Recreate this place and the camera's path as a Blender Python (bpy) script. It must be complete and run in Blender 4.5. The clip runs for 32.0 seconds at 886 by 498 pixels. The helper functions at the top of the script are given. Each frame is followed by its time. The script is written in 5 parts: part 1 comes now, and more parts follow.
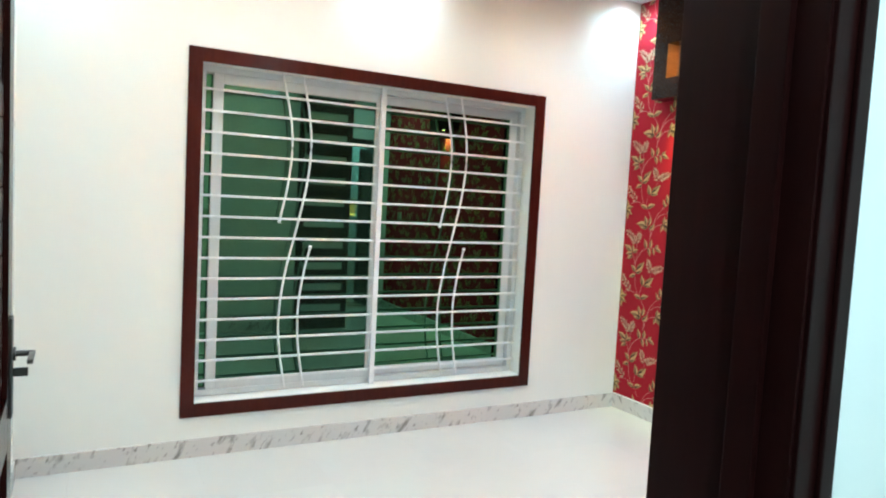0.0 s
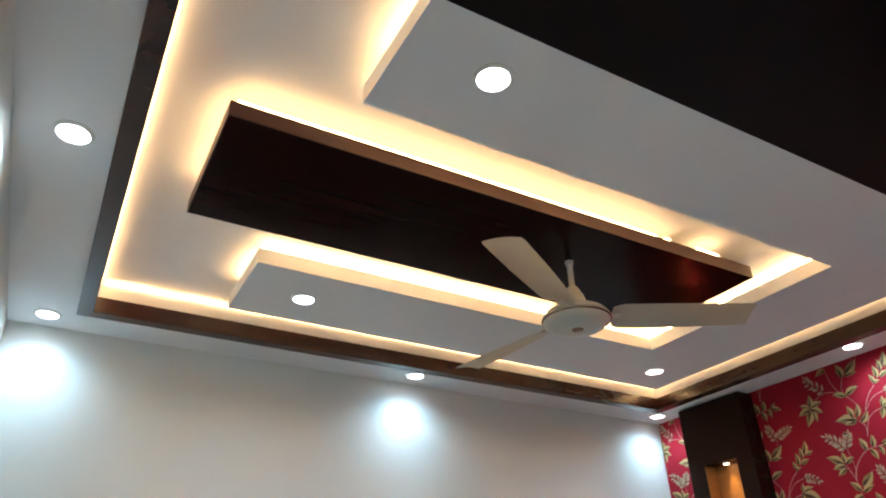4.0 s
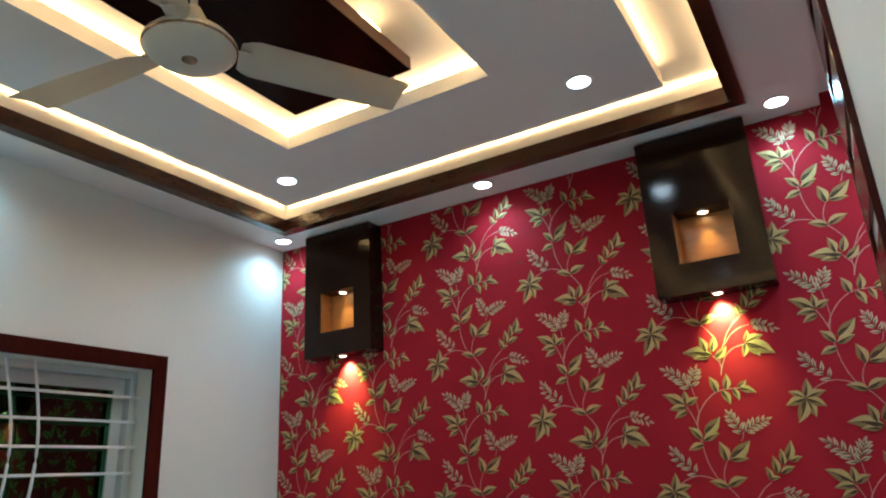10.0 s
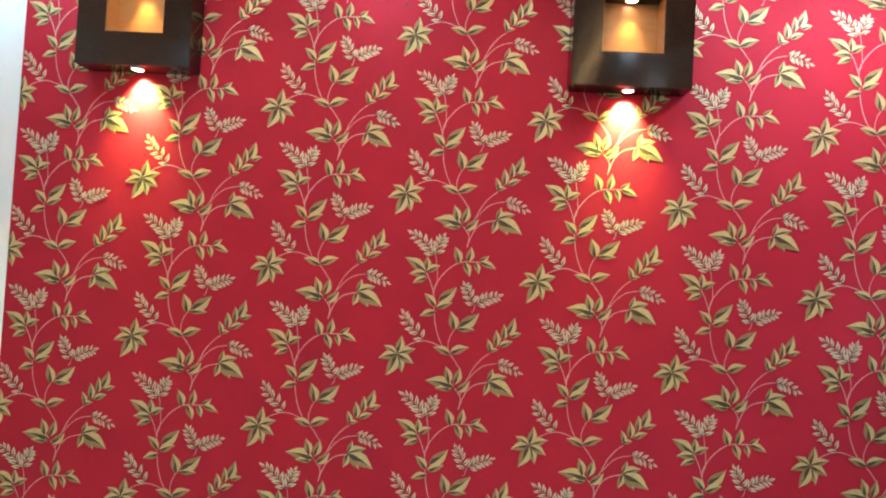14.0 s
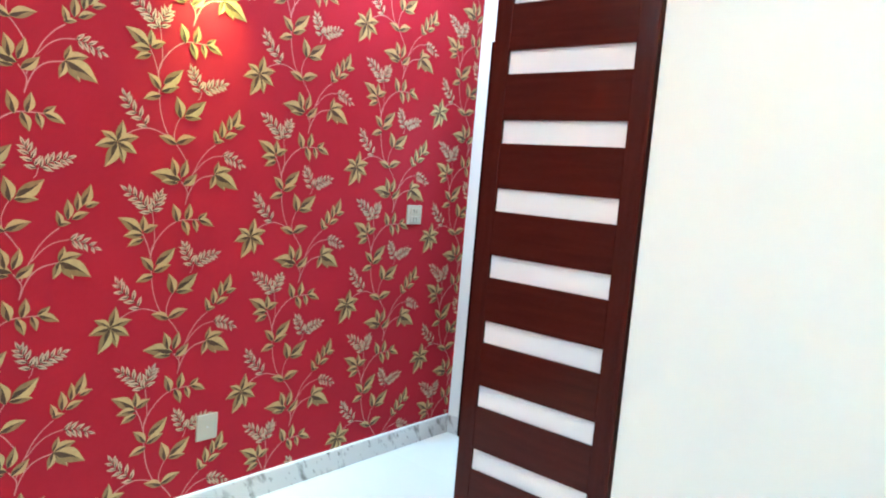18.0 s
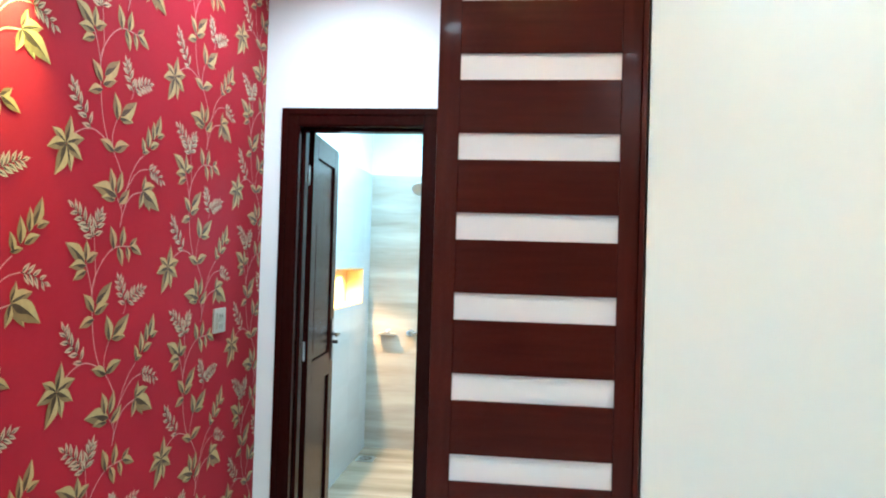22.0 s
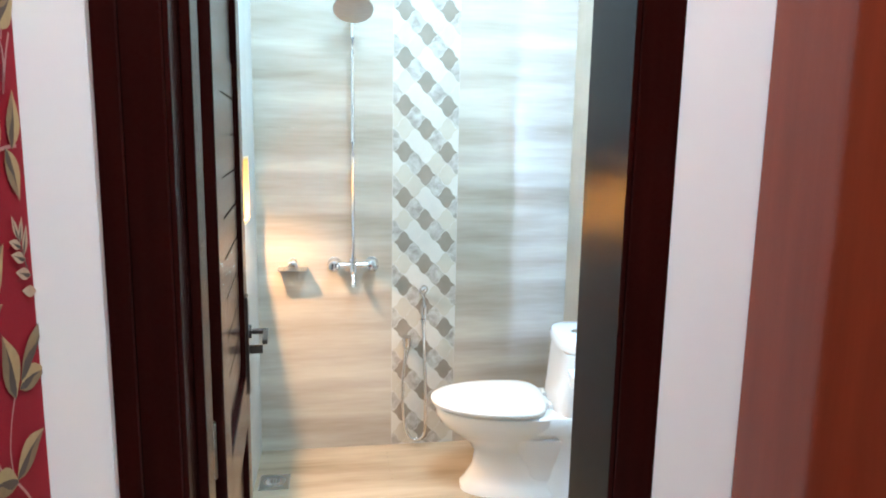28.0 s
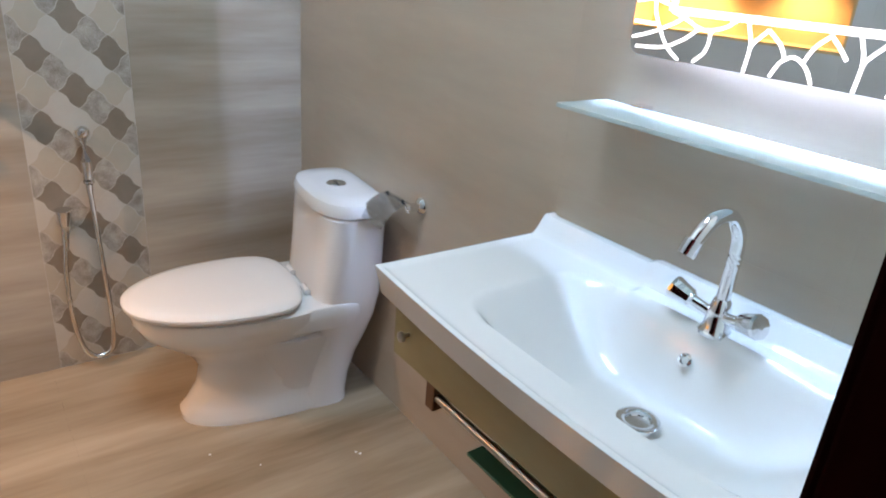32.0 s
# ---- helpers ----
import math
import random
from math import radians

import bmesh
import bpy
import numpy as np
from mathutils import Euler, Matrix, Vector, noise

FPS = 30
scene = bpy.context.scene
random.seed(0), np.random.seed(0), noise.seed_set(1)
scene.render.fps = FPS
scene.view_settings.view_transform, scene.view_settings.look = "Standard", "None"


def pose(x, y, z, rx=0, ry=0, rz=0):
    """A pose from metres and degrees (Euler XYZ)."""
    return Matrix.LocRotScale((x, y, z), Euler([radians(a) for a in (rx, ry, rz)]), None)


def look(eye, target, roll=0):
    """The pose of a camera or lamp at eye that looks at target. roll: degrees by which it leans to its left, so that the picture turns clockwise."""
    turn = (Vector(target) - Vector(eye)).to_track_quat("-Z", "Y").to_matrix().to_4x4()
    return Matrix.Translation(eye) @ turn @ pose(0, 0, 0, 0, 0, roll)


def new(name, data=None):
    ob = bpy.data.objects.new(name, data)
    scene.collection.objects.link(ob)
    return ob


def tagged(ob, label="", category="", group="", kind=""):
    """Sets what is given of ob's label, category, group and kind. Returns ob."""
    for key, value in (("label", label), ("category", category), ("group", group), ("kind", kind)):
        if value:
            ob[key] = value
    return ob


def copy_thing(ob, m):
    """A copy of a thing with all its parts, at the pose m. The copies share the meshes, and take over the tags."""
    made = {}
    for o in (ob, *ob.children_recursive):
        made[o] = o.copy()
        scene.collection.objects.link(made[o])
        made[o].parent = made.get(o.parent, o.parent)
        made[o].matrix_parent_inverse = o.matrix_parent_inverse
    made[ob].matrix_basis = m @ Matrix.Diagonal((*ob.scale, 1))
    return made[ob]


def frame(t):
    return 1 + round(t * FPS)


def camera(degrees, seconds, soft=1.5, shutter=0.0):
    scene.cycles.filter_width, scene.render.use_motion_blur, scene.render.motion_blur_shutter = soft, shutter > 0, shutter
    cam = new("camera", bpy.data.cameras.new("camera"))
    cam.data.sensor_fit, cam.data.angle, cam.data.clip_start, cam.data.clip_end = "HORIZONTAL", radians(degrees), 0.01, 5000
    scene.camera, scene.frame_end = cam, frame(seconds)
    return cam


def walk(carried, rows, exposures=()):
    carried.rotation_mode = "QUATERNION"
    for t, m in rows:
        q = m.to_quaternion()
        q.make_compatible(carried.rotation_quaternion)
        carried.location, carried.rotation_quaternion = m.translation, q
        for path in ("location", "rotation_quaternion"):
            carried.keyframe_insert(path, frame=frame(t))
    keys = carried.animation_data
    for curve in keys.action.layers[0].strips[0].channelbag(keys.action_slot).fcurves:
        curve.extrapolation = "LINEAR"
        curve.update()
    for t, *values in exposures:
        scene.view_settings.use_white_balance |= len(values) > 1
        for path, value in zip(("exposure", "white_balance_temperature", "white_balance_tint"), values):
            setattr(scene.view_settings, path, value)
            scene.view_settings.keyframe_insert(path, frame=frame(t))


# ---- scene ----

# ---------------------------------------------------------------- camera
PATH = [
    (0, (-3.567, -3.848, 1.48), (-2.628, -2.088, 1.336), 3.1),
    (0.5, (-3.549, -3.654, 1.5), (-2.53, -1.933, 1.477), 2.3),
    (1, (-3.578, -3.541, 1.512), (-2.501, -1.855, 1.524), 1.7),
    (1.5, (-3.593, -3.462, 1.525), (-2.475, -1.806, 1.621), 2.4),
    (2, (-3.512, -3.422, 1.601), (-2.474, -1.747, 1.941), 2.1),
    (2.5, (-3.48, -3.382, 1.645), (-2.511, -1.74, 2.248), 1.9),
    (3, (-3.491, -3.386, 1.664), (-2.579, -1.769, 2.409), 1.0),
    (3.5, (-3.499, -3.346, 1.695), (-2.654, -1.764, 2.581), 0.4),
    (4, (-3.54, -3.298, 1.705), (-2.678, -1.796, 2.705), -1.3),
    (4.5, (-3.567, -3.19, 1.713), (-2.653, -1.777, 2.794), -3.8),
    (6.5, (-3.594, -3.154, 1.755), (-2.77, -1.902, 3.079), -6.6),
    (7, (-3.59, -3.148, 1.757), (-2.715, -1.889, 3.04), -7.4),
    (7.5, (-3.575, -3.167, 1.736), (-2.506, -1.944, 2.902), -11.4),
    (8, (-3.494, -3.137, 1.736), (-2.247, -1.965, 2.772), -12.5),
    (8.5, (-3.401, -3.114, 1.706), (-2.061, -1.973, 2.655), -11.6),
    (9, (-3.233, -3.054, 1.686), (-1.814, -1.95, 2.562), -7.9),
    (9.5, (-3.09, -2.985, 1.625), (-1.562, -1.911, 2.339), -4.0),
    (10, (-3.015, -2.907, 1.562), (-1.375, -1.957, 2.199), -3.1),
    (10.5, (-3.0, -2.77, 1.518), (-1.254, -1.976, 2.085), -0.1),
    (11, (-2.982, -2.674, 1.499), (-1.175, -1.934, 1.93), 1.5),
    (11.5, (-2.887, -2.621, 1.479), (-1.014, -1.984, 1.77), 3.9),
    (12, (-2.833, -2.496, 1.477), (-0.915, -1.993, 1.739), 1.8),
    (12.5, (-2.772, -2.348, 1.467), (-0.823, -1.928, 1.624), 3.7),
    (13, (-2.761, -2.187, 1.473), (-0.777, -1.945, 1.55), 4.1),
    (13.5, (-2.785, -2.042, 1.495), (-0.793, -1.9, 1.606), 3.2),
    (15.5, (-2.611, -1.56, 1.413), (-0.66, -1.878, 1.108), 3.7),
    (16, (-2.634, -1.422, 1.438), (-0.761, -2.023, 1.075), 1.8),
    (16.5, (-2.635, -1.344, 1.417), (-0.86, -2.184, 1.039), 4.9),
    (17, (-2.554, -1.276, 1.413), (-0.908, -2.361, 1.073), 3.5),
    (17.5, (-2.481, -1.202, 1.451), (-0.92, -2.421, 1.176), 3.1),
    (18, (-2.392, -1.126, 1.425), (-1.105, -2.644, 1.229), 4.9),
    (18.5, (-2.311, -0.98, 1.48), (-1.297, -2.697, 1.315), 2.9),
    (19, (-2.211, -0.929, 1.502), (-1.308, -2.713, 1.474), 3.5),
    (19.5, (-2.048, -0.943, 1.509), (-1.22, -2.763, 1.562), 2.2),
    (20, (-1.836, -0.94, 1.523), (-1.086, -2.791, 1.613), 2.4),
    (20.5, (-1.642, -0.852, 1.547), (-1.172, -2.792, 1.658), -0.4),
    (21, (-1.505, -0.819, 1.552), (-1.14, -2.78, 1.697), 1.3),
    (21.5, (-1.339, -0.944, 1.553), (-1.055, -2.917, 1.718), 0.4),
    (22, (-1.18, -1.067, 1.506), (-0.963, -3.055, 1.541), 1.7),
    (22.5, (-1.002, -1.096, 1.507), (-1.012, -3.094, 1.408), 2.6),
    (23, (-0.837, -1.128, 1.498), (-0.977, -3.119, 1.362), 1.4),
    (23.5, (-0.762, -1.24, 1.49), (-0.973, -3.224, 1.345), 1.7),
    (24, (-0.701, -1.482, 1.471), (-0.924, -3.46, 1.277), 2.5),
    (24.5, (-0.645, -1.677, 1.462), (-0.932, -3.642, 1.224), 0.9),
    (25, (-0.532, -1.879, 1.47), (-0.901, -3.836, 1.281), 0.1),
    (25.5, (-0.45, -2.073, 1.476), (-0.81, -4.027, 1.246), -0.1),
    (26, (-0.437, -2.308, 1.486), (-0.669, -4.287, 1.316), 0.5),
    (26.5, (-0.416, -2.542, 1.489), (-0.601, -4.523, 1.278), 1.0),
    (28.5, (-0.347, -3.434, 1.541), (-0.705, -5.368, 1.179), 1.5),
    (29, (-0.337, -3.578, 1.514), (-0.752, -5.488, 1.091), 2.3),
    (29.5, (-0.316, -3.739, 1.481), (-0.897, -5.574, 0.938), 2.5),
    (30, (-0.335, -3.847, 1.45), (-1.019, -5.619, 0.823), 2.0),
    (30.5, (-0.366, -3.961, 1.424), (-1.201, -5.633, 0.713), 2.8),
    (31, (-0.43, -4.084, 1.392), (-1.403, -5.701, 0.73), 3.7),
    (31.5, (-0.46, -4.141, 1.37), (-1.453, -5.711, 0.631), 3.7),
    (32, (-0.471, -4.185, 1.355), (-1.575, -5.661, 0.582), 4.6),
]
cam = camera(65.8, 32.0, soft=2.0)
walk(cam, [(t, look(eye, target, roll)) for t, eye, target, roll in PATH],
     exposures=[(0.0, 1.36, 6550, 15), (1.5, 1.02, 6450, 11), (2.0, 0.75, 6500, 11), (2.6, 0.15, 6500, 11), (4.0, 0.03, 6350, 18), (7.0, -0.35, 6050, 16), (8.0, -0.4, 6050, 15), (9.0, -0.25, 6300, 15), (9.7, -0.05, 6150, 10), (11.0, 0.4, 5650, 5), (12.0, 1.0, 5850, 7), (13.5, 1.32, 6050, 5), (15.5, 1.85, 5750, 16), (17.0, 1.85, 5800, 15), (19.0, 1.36, 5950, 8), (22.0, 1.3, 6000, 8), (24.0, 1.3, 6250, 13), (26.5, 1.02, 6700, 19), (28.5, 1.2, 6900, 24), (30.0, 0.94, 6750, 24), (31.0, 0.38, 7600, 32), (31.5, -0.05, 7900, 37), (32.0, -0.05, 7900, 38)])

# ---------------------------------------------------------------- plan (metres)
XL, XR = -3.84, 0.0          # left wall, papered wall
YW, YE = 0.0, -3.02          # window wall, entry wall
YB, YB2, YBK = -4.12, -4.26, -6.48   # wall before the bathroom, its inner face, shower wall
XBR = -1.50                  # bathroom wall with the basin
ZR, ZU, ZC = 2.965, 3.092, 3.02       # ceiling ring, upper ceiling, passage ceiling

# ---------------------------------------------------------------- world and lamps
world = bpy.data.worlds.new("night")
scene.world = world
world.use_nodes = True
world.node_tree.nodes["Background"].inputs[0].default_value = (0.010, 0.013, 0.022, 1)
world.node_tree.nodes["Background"].inputs[1].default_value = 0.3


def spot(name, at, aim, watts, colour, degrees=110, blend=0.7, radius=0.03):
    d = bpy.data.lights.new(name, "SPOT")
    d.energy, d.color, d.spot_size, d.spot_blend, d.shadow_soft_size = watts, colour, radians(degrees), blend, radius
    ob = new(name, d)
    ob.matrix_world = look(at, aim)
    return ob


COOL, LED = (0.70, 0.88, 1.0), (1.0, 0.62, 0.25)
DOWN = [(-0.15, -0.145), (-1.92, -0.145), (-3.69, -0.145), (-3.69, -1.50), (-0.15, -1.50),
        (-0.15, -2.865), (-1.92, -2.865), (-3.69, -2.865)]
DOWN_IN = [(-0.745, -0.735), (-0.745, -2.235), (-2.755, -0.735), (-2.755, -2.215)]
for x, y in DOWN:
    spot("downlight_lamp", (x, y, ZR - 0.012), (x, y, 0), 21, (0.48, 0.82, 1.0), 150, 1.0, 0.05)
for x, y in DOWN_IN:
    spot("downlight_lamp", (x, y, ZR + 0.008), (x, y, 0), 26, COOL, 155, 1.0, 0.05)
spot("passage_lamp", (-0.47, -3.45, ZC - 0.012), (-0.47, -3.45, 0), 75, (0.64, 0.83, 1.0), 148, 0.9)
spot("hall_lamp", (-3.1, -4.3, 2.93), (-3.1, -4.3, 0), 88, (0.52, 0.86, 1.0), 160, 0.8)
spot("bath_lamp", (-0.72, -5.25, 2.88), (-0.72, -5.25, 0), 215, (0.41, 0.77, 0.98), 174, 0.45, 0.38)


# ---------------------------------------------------------------- materials
def mat(name, colour, rough=0.5, metal=0.0, second=None, scale=6.0, stretch=(1, 1, 1), amount=0.5,
        bump=0.0, bump_scale=80.0, coat=0.0, emit=None, strength=0.0, rough_var=0.0, vary=0.0, fine=0.15, spec=0.5):
    m = bpy.data.materials.new(name)
    m.use_nodes = True
    n, l = m.node_tree.nodes, m.node_tree.links
    b = n["Principled BSDF"]
    b.inputs["Base Color"].default_value = (*colour, 1)
    b.inputs["Roughness"].default_value = rough
    b.inputs["Metallic"].default_value = metal
    b.inputs["Specular IOR Level"].default_value = spec
    b.inputs["Coat Weight"].default_value = coat
    b.inputs["Coat Roughness"].default_value = 0.06
    if emit:
        b.inputs["Emission Color"].default_value = (*emit, 1)
        b.inputs["Emission Strength"].default_value = strength
    if second or bump or rough_var:
        mp = n.new("ShaderNodeMapping")
        mp.inputs["Scale"].default_value = stretch
        geo = n.new("ShaderNodeNewGeometry")
        l.new(geo.outputs["Position"], mp.inputs["Vector"])
    if second:
        big = n.new("ShaderNodeTexNoise")
        big.inputs["Scale"].default_value = scale
        big.inputs["Detail"].default_value = 6
        l.new(mp.outputs[0], big.inputs["Vector"])
        small = n.new("ShaderNodeTexNoise")
        small.inputs["Scale"].default_value = scale * 9
        small.inputs["Detail"].default_value = 4
        l.new(mp.outputs[0], small.inputs["Vector"])
        mixv = n.new("ShaderNodeMix")
        mixv.inputs[0].default_value = fine
        l.new(big.outputs[0], mixv.inputs[2])
        l.new(small.outputs[0], mixv.inputs[3])
        ramp = n.new("ShaderNodeMapRange")
        ramp.inputs[1].default_value, ramp.inputs[2].default_value = 0.5 - 0.5 * amount, 0.5 + 0.5 * amount
        l.new(mixv.outputs[0], ramp.inputs[0])
        mix = n.new("ShaderNodeMix")
        mix.data_type = "RGBA"
        mix.inputs[6].default_value, mix.inputs[7].default_value = (*colour, 1), (*second, 1)
        l.new(ramp.outputs[0], mix.inputs[0])
        out = mix.outputs[2]
        if vary:
            info = n.new("ShaderNodeObjectInfo")
            hsv = n.new("ShaderNodeHueSaturation")
            vr = n.new("ShaderNodeMapRange")
            vr.inputs[3].default_value, vr.inputs[4].default_value = 1 - vary, 1 + vary
            l.new(info.outputs["Random"], vr.inputs[0])
            l.new(vr.outputs[0], hsv.inputs["Value"])
            l.new(out, hsv.inputs["Color"])
            out = hsv.outputs[0]
        l.new(out, b.inputs["Base Color"])
        if rough_var:
            rr = n.new("ShaderNodeMapRange")
            rr.inputs[3].default_value, rr.inputs[4].default_value = rough - rough_var, rough + rough_var
            l.new(mixv.outputs[0], rr.inputs[0])
            l.new(rr.outputs[0], b.inputs["Roughness"])
    if bump:
        bn = n.new("ShaderNodeTexNoise")
        bn.inputs["Scale"].default_value = bump_scale
        bn.inputs["Detail"].default_value = 4
        l.new(mp.outputs[0], bn.inputs["Vector"])
        bu = n.new("ShaderNodeBump")
        bu.inputs["Strength"].default_value = bump
        bu.inputs["Distance"].default_value = 0.004
        l.new(bn.outputs[0], bu.inputs["Height"])
        l.new(bu.outputs[0], b.inputs["Normal"])
    return m


M_WALL = mat("white_wall_paint", (0.80, 0.80, 0.75), 0.55, second=(0.765, 0.77, 0.715), scale=1.2, bump=0.08, bump_scale=60)
M_CEIL = mat("white_ceiling_paint", (0.79, 0.78, 0.775), 0.6, second=(0.75, 0.74, 0.735), scale=1.5, bump=0.05, bump_scale=70)
M_RED = mat("red_wallpaper", (0.370, 0.0140, 0.0260), 0.62, second=(0.320, 0.0112, 0.0212), scale=3, bump=0.12, bump_scale=260, rough_var=0.06, spec=0.09)
M_LEAF = mat("olive_gold_leaf_print", (0.32, 0.20, 0.072), 0.45, 0.25, second=(0.19, 0.106, 0.038), scale=60, fine=0.4)
M_LEAFD = mat("dark_olive_rib_print", (0.052, 0.026, 0.011), 0.42, 0.4, second=(0.09, 0.045, 0.018), scale=60)
M_LEAFE = mat("pale_gold_leaf_print", (0.58, 0.41, 0.165), 0.45, 0.25, second=(0.41, 0.265, 0.108), scale=60, fine=0.4)
M_FERN = mat("pink_beige_fern_print", (0.64, 0.45, 0.29), 0.48, 0.2, second=(0.48, 0.31, 0.185), scale=60)
M_STEM = mat("pink_stem_print", (0.62, 0.30, 0.25), 0.42, 0.2, second=(0.45, 0.14, 0.12), scale=30)
M_PLATE = mat("grey_beige_switch_plastic", (0.44, 0.385, 0.30), 0.30, second=(0.40, 0.345, 0.26), scale=15)
M_FLOOR = mat("cream_polished_tile", (0.60, 0.585, 0.545), 0.10, second=(0.555, 0.535, 0.49), scale=1.4, amount=0.7, rough_var=0.03, vary=0.02)
M_GROUT = mat("cream_grout", (0.72, 0.69, 0.61), 0.8, second=(0.67, 0.63, 0.56), scale=8)
M_MARBLE = mat("grey_veined_marble", (0.58, 0.56, 0.53), 0.20)


def veins(m, pale, dark):
    """Slanting veins of two widths over a mottled ground, level along the wall whichever way it runs."""
    n, l = m.node_tree.nodes, m.node_tree.links
    geo = n.new("ShaderNodeNewGeometry")
    along, across = n.new("ShaderNodeVectorMath"), n.new("ShaderNodeVectorMath")
    along.operation = across.operation = "DOT_PRODUCT"
    along.inputs[1].default_value, across.inputs[1].default_value = (15, 15, -9.5), (3.2, 3.2, 6)
    pair = n.new("ShaderNodeCombineXYZ")
    for k, node in enumerate((along, across)):
        l.new(geo.outputs["Position"], node.inputs[0])
        l.new(node.outputs["Value"], pair.inputs[k])
    out = None
    for scale, lo, hi in ((1.0, 0.56, 0.70), (2.3, 0.60, 0.72)):
        tex, ramp = n.new("ShaderNodeTexNoise"), n.new("ShaderNodeMapRange")
        tex.inputs["Scale"].default_value, tex.inputs["Detail"].default_value = scale, 3
        ramp.inputs[1].default_value, ramp.inputs[2].default_value = lo, hi
        l.new(pair.outputs[0], tex.inputs["Vector"])
        l.new(tex.outputs[0], ramp.inputs[0])
        mix = n.new("ShaderNodeMix")
        mix.data_type = "RGBA"
        mix.inputs[6].default_value, mix.inputs[7].default_value = (*pale, 1), (*dark, 1)
        if out:
            l.new(out, mix.inputs[6])
        l.new(ramp.outputs[0], mix.inputs[0])
        out = mix.outputs[2]
    l.new(out, n["Principled BSDF"].inputs["Base Color"])


veins(M_MARBLE, (0.60, 0.575, 0.545), (0.24, 0.22, 0.20))
M_WOOD = mat("dark_mahogany_lacquer", (0.063, 0.0100, 0.0066), 0.22, second=(0.039, 0.0062, 0.0043), scale=7, stretch=(7, 7, 0.7), spec=0.09, coat=0.14, bump=0.03, bump_scale=30, rough_var=0.05)
M_WOODH = mat("mahogany_lacquer_level_grain", (0.063, 0.0100, 0.0066), 0.22, second=(0.039, 0.0062, 0.0043), scale=7, stretch=(0.7, 7, 7), spec=0.09, coat=0.14, bump=0.03, bump_scale=30, rough_var=0.05)
M_GLOSS = mat("glossy_mahogany_frame", (0.023, 0.0038, 0.0028), 0.21, second=(0.014, 0.0023, 0.0018), scale=7, stretch=(7, 7, 0.7), spec=0.09, bump=0.01, bump_scale=30, rough_var=0.04)
M_FRAME = mat("dark_mahogany_frame", (0.014, 0.0024, 0.0020), 0.36, second=(0.009, 0.0016, 0.0014), scale=7, stretch=(7, 7, 0.7), spec=0.10, bump=0.03, bump_scale=30, rough_var=0.05)
M_WARD = mat("glossy_mahogany_wardrobe", (0.29, 0.052, 0.022), 0.12, second=(0.21, 0.036, 0.015), scale=5, stretch=(5, 5, 0.5), spec=0.3, coat=0.4, bump=0.02, bump_scale=9)
M_WENGE = mat("wenge_veneer", (0.026, 0.0105, 0.0055), 0.10, spec=0.18, coat=0.12, second=(0.013, 0.0052, 0.0028), scale=9, stretch=(0.8, 9, 9), bump=0.03, bump_scale=40, rough_var=0.04)
M_TRIM = mat("stained_wood_trim", (0.058, 0.0135, 0.0055), 0.24, second=(0.025, 0.006, 0.003), scale=9, stretch=(2, 2, 9), amount=0.6)
M_EDGE = mat("red_brown_edge_veneer", (0.052, 0.0115, 0.005), 0.4, second=(0.030, 0.0065, 0.003), scale=6, stretch=(1, 6, 6), amount=0.6)
M_DARKP = mat("dark_ceiling_veneer", (0.019, 0.0032, 0.0018), 0.20, spec=0.06, second=(0.010, 0.0018, 0.0011), scale=4, stretch=(1, 8, 1), rough_var=0.06)
M_PANE = mat("white_frosted_glass", (0.80, 0.78, 0.78), 0.30, second=(0.76, 0.75, 0.76), scale=3)
M_METALW = mat("white_enamel_steel", (0.75, 0.76, 0.76), 0.35, second=(0.70, 0.71, 0.72), scale=12)
M_ALU = mat("satin_aluminium", (0.64, 0.67, 0.67), 0.38, 0.15, second=(0.58, 0.61, 0.61), scale=20, stretch=(1, 1, 0.2))
# the left pane's dimmer reflections are put into a darker copy of the glass
M_GREEND = mat("green_glass_dimmed_reflection", (0.046, 0.125, 0.076), 0.02, 0.88)
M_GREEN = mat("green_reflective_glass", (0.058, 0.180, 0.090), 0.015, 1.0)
M_CHROME = mat("polished_chrome", (0.82, 0.83, 0.85), 0.09, 1.0)
M_STEEL = mat("brushed_steel", (0.55, 0.54, 0.52), 0.28, 1.0, second=(0.48, 0.47, 0.45), scale=30, stretch=(1, 1, 8))
M_HANDLE = mat("bright_nickel", (0.42, 0.385, 0.36), 0.14, 1.0, second=(0.36, 0.33, 0.31), scale=30, stretch=(1, 1, 8))
M_BRONZE = mat("dark_bronze_metal", (0.075, 0.068, 0.064), 0.34, 0.9, second=(0.07, 0.06, 0.05), scale=40)
M_PLASTIC = mat("ivory_plastic", (0.55, 0.50, 0.38), 0.35, second=(0.51, 0.46, 0.35), scale=15)
M_PLASTICW = mat("white_plastic", (0.72, 0.70, 0.64), 0.35, second=(0.68, 0.66, 0.60), scale=15)
M_BLACK = mat("black_plastic", (0.012, 0.012, 0.012), 0.4)
M_FAN = mat("cream_enamel_fan", (0.60, 0.57, 0.49), 0.32, second=(0.55, 0.52, 0.44), scale=9)
M_FANB = mat("brown_chrome_fan_ring", (0.30, 0.20, 0.13), 0.2, 0.9)
M_CERAMIC = mat("white_glazed_ceramic", (0.80, 0.79, 0.78), 0.08, second=(0.78, 0.77, 0.76), scale=3, coat=0.5)
M_WTILE = mat("beige_wood_look_tile", (0.50, 0.445, 0.38), 0.18, second=(0.29, 0.235, 0.185), scale=1.25, stretch=(0.6, 0.6, 6.0), amount=0.34, vary=0.02, bump=0.04, bump_scale=12, fine=0.14)
